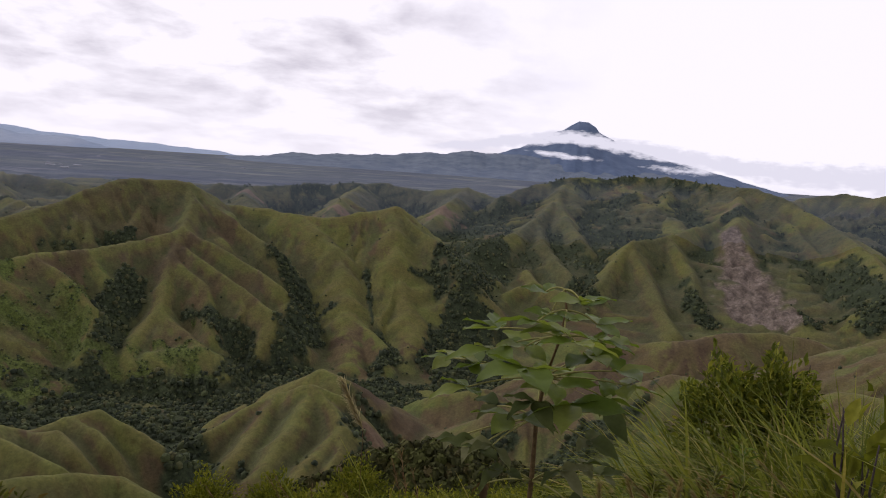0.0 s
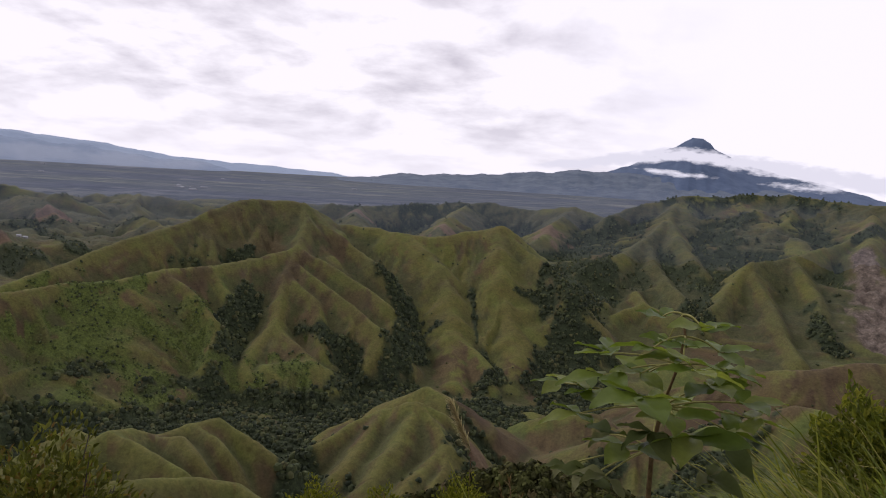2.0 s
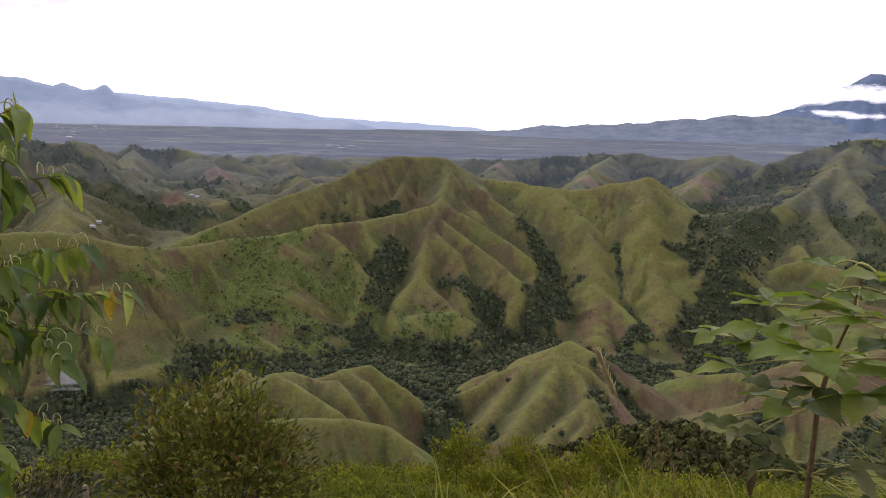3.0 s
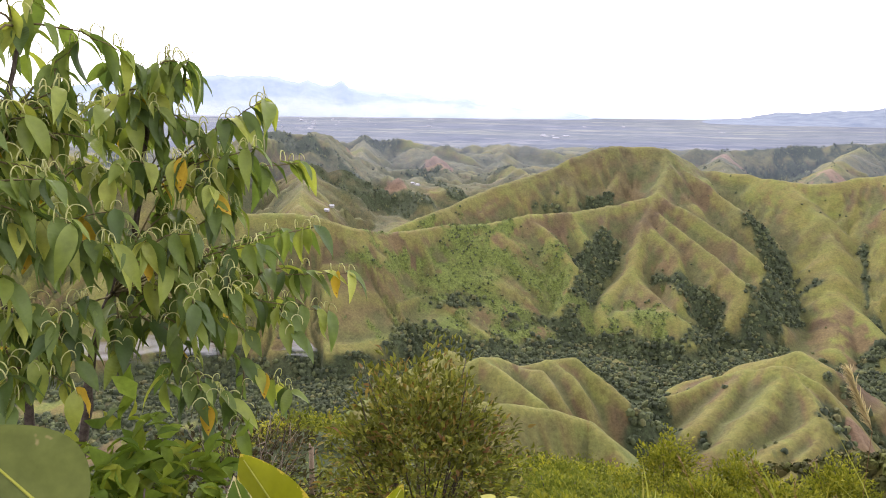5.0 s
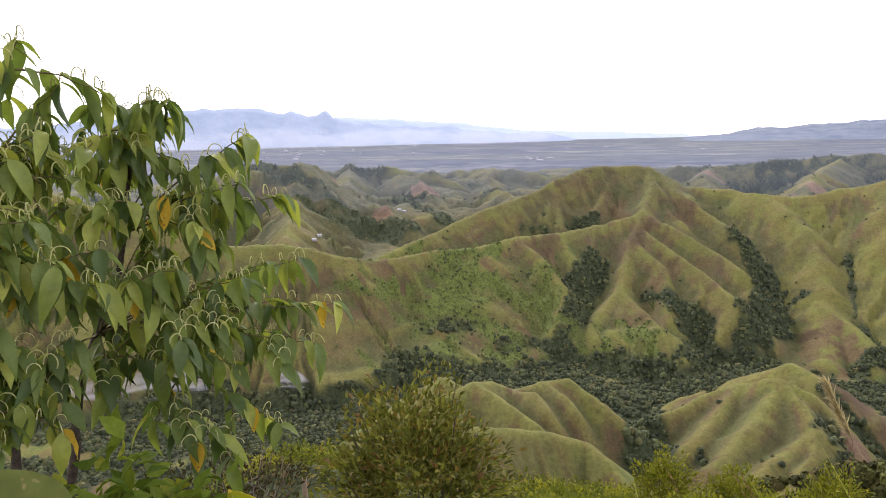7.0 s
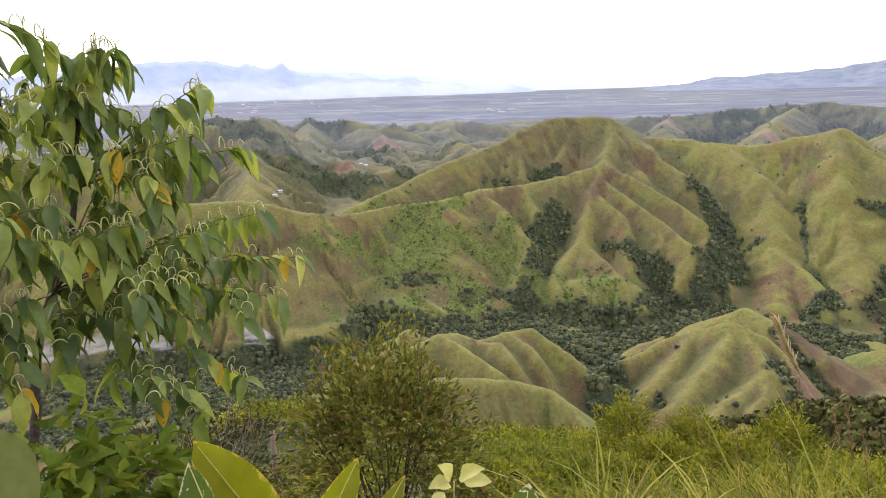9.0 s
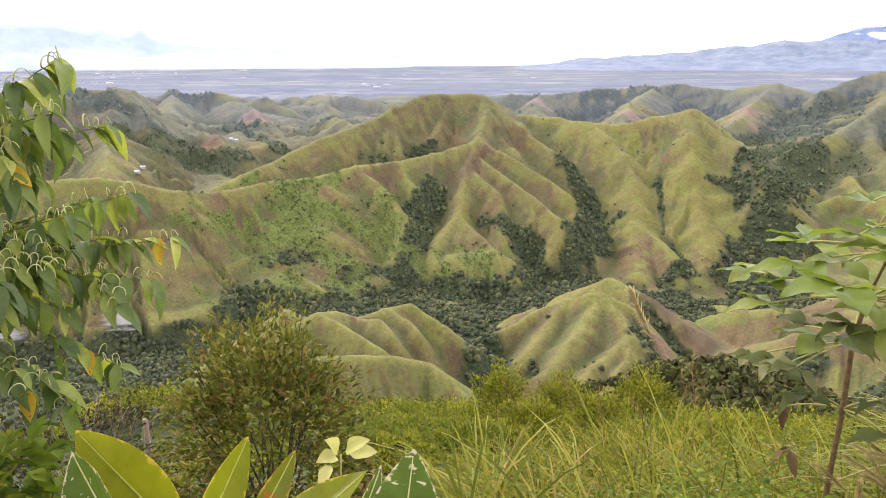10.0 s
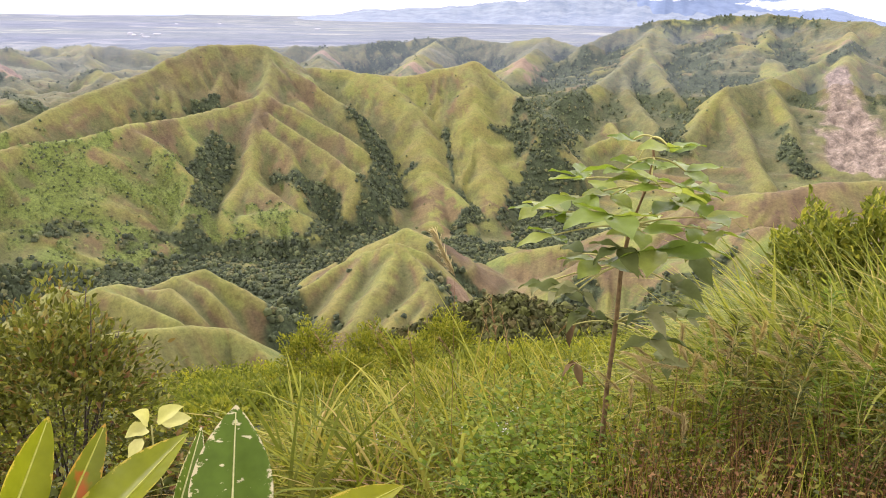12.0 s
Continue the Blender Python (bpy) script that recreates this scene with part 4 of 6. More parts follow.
def plant_woods():
    for name, seed, r0, r1, gap, lo, hi in (("valley_woods", 5, 150, 480, 2.8, 0.9, 2.3), ("gully_woods", 6, 480, 820, 3.1, 1.0, 2.5), ("far_woods", 7, 820, 1780, 6.0, 1.2, 2.8)):
        x, y, rng = scatter(seed, r0, r1, gap)
        wood_gaps = on_grid(x, y, COVER_WOOD_GAPS)
        lone = on_grid(x, y, np.maximum(COVER_ROCK, COVER_SOIL)) < 0.3
        keep = (wood_gaps > rng.uniform(0.25, 0.8, len(x))) | (lone & (rng.uniform(0, 1, len(x)) < (0.001 if r1 < 900 else 0.02))) | ((on_grid(x, y, COVER_LUSH) > 0.2) & (rng.uniform(0, 1, len(x)) < np.clip(0.10 + 0.5 * fractal(x / 30, y / 30, 911, 4), 0.01, 0.5) * (r1 < 900) * (r0 > 300)))
        x, y = x[keep], y[keep]
        crowns(name, "dense dark green tree crowns filling the gullies", "woods", MAT_CANOPY, x, y, (lo + (hi - lo) * rng.uniform(0, 1, len(x)) ** 1.8) * np.where(wood_gaps[keep] > 0.25, 1.0, 0.5) * np.clip(np.hypot(x, y) / 340, 0.6, 1.0), 1.0, 2 if r1 < 900 else 1, 6 if r1 < 900 else 5, rng, 0.35, 6 if r1 < 900 else 3)
    x, y, rng = scatter(8, 380, 800, 3.0)
    keep = on_grid(x, y, COVER_LUSH) * (1 - on_grid(x, y, COVER_WOOD_GAPS)) > rng.uniform(0.1, 1.0, len(x))
    x, y = x[keep], y[keep]
    crowns("slope_shrubs", "low light green shrubs on the grassy slope", "shrubs", MAT_SHRUB, x, y, rng.uniform(0.45, 1.3, len(x)), 0.9, 1, 5, rng, 0.3, 5)
    x, y, rng = scatter(10, 140, 235, 1.5)
    ring = np.maximum(blot(x, y, -6, 186, 38, 24, 0, 0.5), blot(x, y, 24, 180, 34, 26, 0, 0.5))
    keep = ring > rng.uniform(0.2, 0.9, len(x))
    x, y = x[keep], y[keep]
    crowns("thicket", "dark brown-green thicket on the knoll below", "thicket", MAT_KNOLL, x, y, rng.uniform(0.7, 1.9, len(x)), 1.15, 2, 6, rng, 0.35, 22)
    x, y, rng = scatter(9, 430, 1450, 7.0)
    bare = np.maximum(np.maximum(on_grid(x, y, COVER_ROCK), on_grid(x, y, COVER_SOIL)), on_grid(x, y, COVER_WOOD_GAPS))
    thick = np.clip(0.10 + 0.5 * fractal(x / 60, y / 60, 521, 4), 0.0, 1) * np.interp(np.hypot(x, y), [430, 780, 900, 1000], [0.02, 0.05, 0.10, 0.2]) + 0.04 * np.clip(on_grid(x, y, HOLLOW), 0, 1)
    keep = (bare < 0.3) & (thick > rng.uniform(0.0, 1.0, len(x)))
    x, y = x[keep], y[keep]
    crowns("scattered_shrubs", "scattered dull green bushes dotting the far slopes", "shrubs", MAT_CANOPY, x, y, rng.uniform(0.5, 1.5, len(x)), 0.9, 2, 5, rng, 0.3, 4)


plant_woods()


# ---- plants near the camera: how they are made ----
def leaf_material(name, stops, through=0.45, rough=0.5, per_object=False, grain=30.0, spots=None, veins=0.0, shine=0.08, tone=False, rim=None, root=None):
    """Leaf skin that lets light through; its tint varies from leaf to leaf."""
    m = bpy.data.materials.new(name)
    m.use_nodes = True
    n, link = m.node_tree.nodes, m.node_tree.links.new
    bsdf, out = n["Principled BSDF"], n["Material Output"]
    bsdf.inputs["Roughness"].default_value = rough
    bsdf.inputs["Specular IOR Level"].default_value = shine
    geo = n.new("ShaderNodeNewGeometry")
    pick = n.new("ShaderNodeObjectInfo").outputs["Random"] if per_object else geo.outputs["Random Per Island"]
    c = ramp_node(n, link, pick, *stops)
    coord = n.new("ShaderNodeTexCoord").outputs["Object"]
    speck = noise_node(n, link, coord, grain, 4, 0.65)
    c = mix_node(n, link, 0.6, c, ramp_node(n, link, speck, (0.3, (0.6, 0.62, 0.55)), (0.7, (1.25, 1.25, 1.15))), "MULTIPLY")
    if tone:
        c = mix_node(n, link, 0.9, c, ramp_node(n, link, attr_node(n, "tone"), (0.0, (0.34, 0.42, 0.5)), (0.55, (0.85, 0.9, 0.9)), (1.0, (1.5, 1.4, 1.0))), "MULTIPLY")
    # browner blade roots, also darkened to paint in shade deep inside tufts
    if root:
        c = mix_node(n, link, ramp_node(n, link, attr_node(n, "tip"), (0.0, (0.9, 0.9, 0.9)), (0.5, (0, 0, 0))), c, root)
    if spots:
        slant = n.new("ShaderNodeMapping")
        slant.inputs["Rotation"].default_value = (0, 0, radians(35 if len(spots) > 3 else 0))
        slant.inputs["Scale"].default_value = (0.4 if len(spots) > 3 else 1.0, 1.0, 1.0)
        link(coord, slant.inputs["Vector"])
        blotch = noise_node(n, link, slant.outputs[0], spots[1], 3, 0.55)
        c = mix_node(n, link, ramp_node(n, link, blotch, (spots[2], (0, 0, 0)), (spots[2] + 0.05, (1, 1, 1))), c, spots[0])
    if rim:
        mixed = n.new("ShaderNodeMath")
        mixed.operation = "MULTIPLY_ADD"
        link(noise_node(n, link, coord, 34, 5, 0.7), mixed.inputs[0])
        mixed.inputs[1].default_value = 1.2
        link(attr_node(n, "rim"), mixed.inputs[2])
        c = mix_node(n, link, ramp_node(n, link, mixed.outputs[0], (0.0, (0, 0, 0)), (rim[1], (0, 0, 0)), (min(1.0, rim[1] + 0.07), (1, 1, 1))), c, rim[0])
    if veins:
        w = n.new("ShaderNodeTexWave")
        w.bands_direction = "Y"
        w.inputs["Scale"].default_value, w.inputs["Distortion"].default_value = veins, 1.5
        link(coord, w.inputs["Vector"])
        bump_node(n, link, bsdf, w.outputs["Fac"], 0.25, 0.002)
        c = mix_node(n, link, 0.05, c, ramp_node(n, link, w.outputs["Fac"], (0.0, (0.7, 0.7, 0.7)), (0.6, (1.1, 1.1, 1.0))), "MULTIPLY")
    link(c, bsdf.inputs["Base Color"])
    lit = n.new("ShaderNodeBsdfTranslucent")
    link(mix_node(n, link, 1.0, c, (1.0, 1.0, 0.55), "MULTIPLY"), lit.inputs["Color"])
    mix = n.new("ShaderNodeMixShader")
    mix.inputs["Fac"].default_value = through
    link(bsdf.outputs[0], mix.inputs[1])
    link(lit.outputs[0], mix.inputs[2])
    link(mix.outputs[0], out.inputs["Surface"])
    return m


def bark_material(name, dark, light):
    def build(n, link, bsdf):
        coord = n.new("ShaderNodeTexCoord").outputs["Object"]
        t = noise_node(n, link, coord, 45, 5, 0.7)
        link(ramp_node(n, link, t, (0.3, dark), (0.7, light)), bsdf.inputs["Base Color"])
        bump_node(n, link, bsdf, t, 0.6, 0.004)
    return material(name, build, 0.85)


def part(name, me, mat, parent, label="", kind=""):
    """Links a mesh as one part under a thing or another part."""
    if isinstance(me, bmesh.types.BMesh):
        bm, me = me, bpy.data.meshes.new(name)
        bm.to_mesh(me)
        bm.free()
    if mat and not me.materials:
        me.materials.append(mat)
    ob = new(name, me)
    ob.parent = parent
    return tagged(ob, label, kind=kind)


def thing(name, place, label, category, group=""):
    ob = new(name)
    ob.location = place
    ob.empty_display_size = 0.05
    return tagged(ob, label, category, group)


def ground_z(x, y):
    return float(height(np.array([x]), np.array([y]))[0])


def tube(bm, points, r0, r1, sides=6, knots=0.0):
    """A tapering round stem through points."""
    pts = [Vector(p) for p in points]
    rings = []
    for k, p in enumerate(pts):
        way = (pts[min(k + 1, len(pts) - 1)] - pts[max(k - 1, 0)]).normalized()
        a = way.orthogonal().normalized()
        b = way.cross(a)
        r = r0 + (r1 - r0) * k / max(len(pts) - 1, 1)
        r *= 1 + knots * math.sin(k * 2.4)
        rings.append([bm.verts.new(p + r * (a * math.cos(2 * math.pi * j / sides) + b * math.sin(2 * math.pi * j / sides))) for j in range(sides)])
    for u, v in zip(rings[:-1], rings[1:]):
        turn = min(range(sides), key=lambda s: (v[s].co - u[0].co).length)
        for j in range(sides):
            bm.faces.new((u[j], u[(j + 1) % sides], v[(j + 1 + turn) % sides], v[(j + turn) % sides])).smooth = True
    bm.faces.new(rings[0][::-1])
    bm.faces.new(rings[-1])


def bent(a, b, sag, steps=6, wobble=0.0, rng=random):
    """Points from a to b on a curve that sags (or rises, if negative)."""
    a, b = Vector(a), Vector(b)
    out = []
    for k in range(steps + 1):
        f = k / steps
        p = a.lerp(b, f) - Vector((0, 0, sag * 4 * f * (1 - f)))
        if 0 < k < steps and wobble:
            p += Vector([rng.uniform(-wobble, wobble) for _ in range(3)])
        out.append(p)
    return out


def leaf_blade(name, length, width, mat, fold=0.25, droop=0.35, shape=0.42, wave=0.0, steps=8, across=2, point=0.0):
    """One leaf blade: base at the origin, along +Y, upper side +Z; folded at its midrib and drooping at the tip."""
    bm = bmesh.new()
    rows = []
    for k in range(steps + 1):
        f = k / steps
        half = 0.5 * width * (math.sin(math.pi * f ** (math.log(0.5) / math.log(shape))) ** 0.8 if 0 < f < 1 else 0.02)
        half *= 1 - point * max(0.0, f - 0.55) / 0.45
        y = length * (f - 0.12 * droop * f * f)
        z = -droop * length * f * f * 0.6
        row = []
        for j in range(-across, across + 1):
            u = j / across
            rise = fold * half * abs(u) + wave * width * math.sin(f * 13 + u * 2) * abs(u)
            row.append(bm.verts.new((u * half, y, z + rise)))
        rows.append(row)
    for a, b in zip(rows[:-1], rows[1:]):
        for j in range(2 * across):
            bm.faces.new((a[j], a[j + 1], b[j + 1], b[j])).smooth = True
    me = bpy.data.meshes.new(name)
    bm.to_mesh(me)
    bm.free()
    edge = [(max(abs(j / across) ** 5, (k / steps) ** 9) * 0.35) for k in range(steps + 1) for j in range(-across, across + 1)]
    me.attributes.new("rim", "FLOAT", "POINT").data.foreach_set("value", edge)
    me.materials.append(mat)
    return me


def aim(place, way, up=(0, 0, 1), spin=0.0, size=1.0):
    """A pose whose +Y points along way and whose +Z lies as near to up as it can."""
    y = Vector(way).normalized()
    x = y.cross(Vector(up))
    x = x.normalized() if x.length > 1e-4 else y.orthogonal().normalized()
    z = x.cross(y)
    m = Matrix((x, y, z)).transposed().to_4x4() @ Matrix.Rotation(spin, 4, "Y")
    return Matrix.Translation(place) @ m @ Matrix.Scale(size, 4)


def raw_mesh(name, co, faces, mat, smooth=True):
    me = bpy.data.meshes.new(name)
    co, faces = np.asarray(co, np.float32), np.asarray(faces, np.int32)
    k = faces.shape[1]
    me.vertices.add(len(co))
    me.vertices.foreach_set("co", co.ravel())
    me.loops.add(faces.size)
    me.loops.foreach_set("vertex_index", faces.ravel())
    me.polygons.add(len(faces))
    me.polygons.foreach_set("loop_start", np.arange(0, faces.size, k, dtype=np.int32))
    me.polygons.foreach_set("loop_total", np.full(len(faces), k, np.int32))
    me.polygons.foreach_set("use_smooth", np.full(len(faces), smooth))
    me.materials.append(mat)
    me.update(calc_edges=True)
    return me


def unit(v):
    return v / np.maximum(np.linalg.norm(v, axis=-1, keepdims=True), 1e-9)


def leaf_cloud(name, places, ways, length, width, mat, rng, rich=True):
    """Many small leaves as one mesh: where each starts, which way it points, how long and wide it is."""
    n = len(places)
    y = unit(ways)
    x = unit(np.cross(y, unit(rng.normal(0, 0.6, (n, 3)) + np.array([0, 0, 1.0]))))
    z = np.cross(x, y)
    L, W = np.broadcast_to(length, n)[:, None], np.broadcast_to(width, n)[:, None]
    if rich:
        shape = [(0, 0, 0), (-0.5, 0.35, 0.10), (0.5, 0.35, 0.10), (0, 0.5, -0.03), (-0.32, 0.7, 0.02), (0.32, 0.7, 0.02), (0, 1.0, -0.22)]
        faces = [(0, 3, 1), (0, 2, 3), (1, 3, 4), (2, 5, 3), (4, 3, 6), (5, 6, 3)]
    else:
        shape = [(0, 0, 0), (-0.5, 0.45, 0.06), (0.5, 0.45, 0.06), (0, 1.0, -0.1)]
        faces = [(0, 2, 1), (1, 2, 3)]
    co = np.stack([places + x * W * u + y * L * v + z * L * w for u, v, w in shape], 1).reshape(-1, 3)
    tri = (np.array(faces)[None] + (np.arange(n) * len(shape))[:, None, None]).reshape(-1, 3)
    return raw_mesh(name, co, tri, mat)


def blade_cloud(name, bases, ways, length, width, bend, mat, rng, steps=6):
    """Many grass blades as one mesh, each arching over under its weight."""
    n = len(bases)
    w0 = unit(ways)
    flat = unit(np.stack([w0[:, 0], w0[:, 1], np.zeros(n)], 1) + rng.normal(0, 0.05, (n, 3)) * np.array([1, 1, 0]))
    side = np.stack([-flat[:, 1], flat[:, 0], np.zeros(n)], 1)
    turn = rng.uniform(-1.1, 1.1, n)[:, None]
    side = side * np.cos(turn) + flat * np.sin(turn)
    L, W, B = (np.broadcast_to(v, n)[:, None] for v in (length, width, bend))
    p, d = bases.copy(), w0.copy()
    rows = []
    for k in range(steps + 1):
        f = k / steps
        half = W * 0.5 * (1 - f) ** 0.6 * min(1.0, 0.5 + 2 * f) + 0.0004
        rows += [p - side * half, p + side * half]
        d = unit(d + B / steps * (flat * 0.6 - np.array([0, 0, 1.0]) * (0.4 + 1.6 * f)))
        p = p + d * L / steps
    m = len(rows)
    co = np.stack(rows, 1).reshape(-1, 3)
    quad = np.array([(2 * k, 2 * k + 1, 2 * k + 3, 2 * k + 2) for k in range(steps)])
    me = raw_mesh(name, co, (quad[None] + (np.arange(n) * m)[:, None, None]).reshape(-1, 4), mat)
    me.attributes.new("tip", "FLOAT", "POINT").data.foreach_set("value", np.tile(np.repeat(np.arange(steps + 1) / steps, 2), n).astype(np.float32))
    return me


def patch_places(rng, n, az0, az1, d0, d1, power=1.0):
    a = np.radians(rng.uniform(az0, az1, n))
    d = d0 + (d1 - d0) * rng.uniform(0, 1, n) ** power
    x, y = -np.sin(a) * d, np.cos(a) * d
    return np.stack([x, y, height(x, y)], 1), np.degrees(a), d


GREEN_LEAF = ((0.0, (0.070, 0.115, 0.034)), (0.5, (0.140, 0.198, 0.044)), (0.8, (0.225, 0.28, 0.054)), (1.0, (0.35, 0.38, 0.075)))
MAT_TREE_LEAF = leaf_material("drooping_leaf", GREEN_LEAF, 0.42, 0.45, True, 18, None, 26, 0.35)
MAT_YELLOW_LEAF = leaf_material("yellowed_leaf", ((0, (0.45, 0.30, 0.03)), (1, (0.55, 0.38, 0.05))), 0.4, 0.6, True, 14, ((0.22, 0.10, 0.03), 14, 0.62))
MAT_SPIKE = leaf_material("flower_spike_skin", ((0, (0.46, 0.47, 0.20)), (1, (0.60, 0.60, 0.32))), 0.3, 0.7)
MAT_TREE_BARK = bark_material("tree_bark", (0.030, 0.022, 0.018), (0.10, 0.08, 0.065))
MAT_SAP_LEAF = leaf_material("sapling_leaf", ((0.0, (0.11, 0.165, 0.024)), (0.5, (0.18, 0.245, 0.040)), (1.0, (0.29, 0.33, 0.08))), 0.5, 0.42, True, 16, None, 0, 0.3)
MAT_SAP_DULL = leaf_material("old_sapling_leaf", ((0.0, (0.06, 0.08, 0.025)), (0.6, (0.115, 0.135, 0.045)), (1.0, (0.20, 0.20, 0.10))), 0.35, 0.65, True, 16, ((0.24, 0.20, 0.11), 20, 0.66), 0, 0.08)
MAT_SAP_DRY = leaf_material("dried_leaf", ((0.0, (0.085, 0.055, 0.026)), (1.0, (0.17, 0.115, 0.058))), 0.2, 0.7, True, 16)
MAT_SAP_STEM = bark_material("sapling_stem", (0.075, 0.048, 0.020), (0.20, 0.135, 0.058))
MAT_PETIOLE = bark_material("leaf_stalk", (0.22, 0.21, 0.06), (0.36, 0.34, 0.12))
MAT_REED = leaf_material("reed_grass", ((0.0, (0.085, 0.105, 0.012)), (0.5, (0.19, 0.215, 0.026)), (0.88, (0.31, 0.32, 0.048)), (1.0, (0.40, 0.31, 0.12))), 0.45, 0.5, root=(0.075, 0.055, 0.022))
MAT_GOLD = leaf_material("golden_grass", ((0.0, (0.06, 0.075, 0.008)), (0.5, (0.17, 0.188, 0.014)), (0.85, (0.29, 0.27, 0.03)), (1.0, (0.33, 0.23, 0.08))), 0.45, 0.6, root=(0.075, 0.052, 0.020))
MAT_STRAW = leaf_material("dry_straw", ((0.0, (0.11, 0.06, 0.035)), (0.6, (0.22, 0.13, 0.075)), (1.0, (0.34, 0.24, 0.14))), 0.3, 0.8)
MAT_WEED = leaf_material("weed_leaf", ((0.0, (0.03, 0.038, 0.008)), (0.45, (0.075, 0.088, 0.015)), (0.75, (0.14, 0.13, 0.026)), (1.0, (0.18, 0.09, 0.035))), 0.35, 0.55)
MAT_BRIGHT = leaf_material("bright_weed_leaf", ((0.0, (0.065, 0.11, 0.014)), (0.7, (0.15, 0.21, 0.024)), (1.0, (0.24, 0.26, 0.035))), 0.4, 0.5)
MAT_BROWN = leaf_material("withered_leaf", ((0.0, (0.035, 0.018, 0.010)), (0.6, (0.12, 0.058, 0.025)), (1.0, (0.21, 0.12, 0.055))), 0.25, 0.7)
MAT_BUSH = leaf_material("bush_leaf", ((0.0, (0.065, 0.072, 0.018)), (0.5, (0.135, 0.148, 0.030)), (0.8, (0.22, 0.225, 0.045)), (0.93, (0.17, 0.085, 0.04)), (1.0, (0.34, 0.32, 0.08))), 0.35, 0.4)
MAT_DARKBUSH = leaf_material("dark_bush_leaf", ((0.0, (0.08, 0.10, 0.02)), (0.6, (0.17, 0.195, 0.03)), (1.0, (0.36, 0.35, 0.06))), 0.45, 0.45)
MAT_SCRUB = leaf_material("scrub_leaf", ((0.0, (0.105, 0.118, 0.014)), (0.5, (0.175, 0.19, 0.022)), (1.0, (0.25, 0.25, 0.032))), 0.45, 0.6, tone=True)
MAT_RUST = leaf_material("rusty_scrub_leaf", ((0.0, (0.06, 0.045, 0.02)), (0.6, (0.13, 0.095, 0.045)), (1.0, (0.14, 0.15, 0.04))), 0.3, 0.7, tone=True)
MAT_PLUME = leaf_material("feathery_plume", ((0.0, (0.33, 0.25, 0.11)), (1.0, (0.52, 0.43, 0.22))), 0.4, 0.8)
MAT_TWIG = bark_material("dry_twig", (0.10, 0.075, 0.055), (0.24, 0.19, 0.15))
MAT_FERNY = leaf_material("ferny_leaf", ((0.0, (0.09, 0.115, 0.018)), (0.5, (0.155, 0.185, 0.026)), (1.0, (0.23, 0.24, 0.036))), 0.45, 0.6)
MAT_LIME = leaf_material("lime_bush_leaf", ((0.0, (0.10, 0.12, 0.014)), (0.5, (0.19, 0.205, 0.022)), (1.0, (0.30, 0.29, 0.04))), 0.45, 0.6)
MAT_TREE_TWIG = bark_material("tree_twig", (0.07, 0.055, 0.025), (0.18, 0.15, 0.07))


# ---- the drooping-leaved tree on the slope ----
MAT_FOLIAGE = leaf_material("drooping_foliage", GREEN_LEAF, 0.42, 0.45, False, 18, shine=0.35)


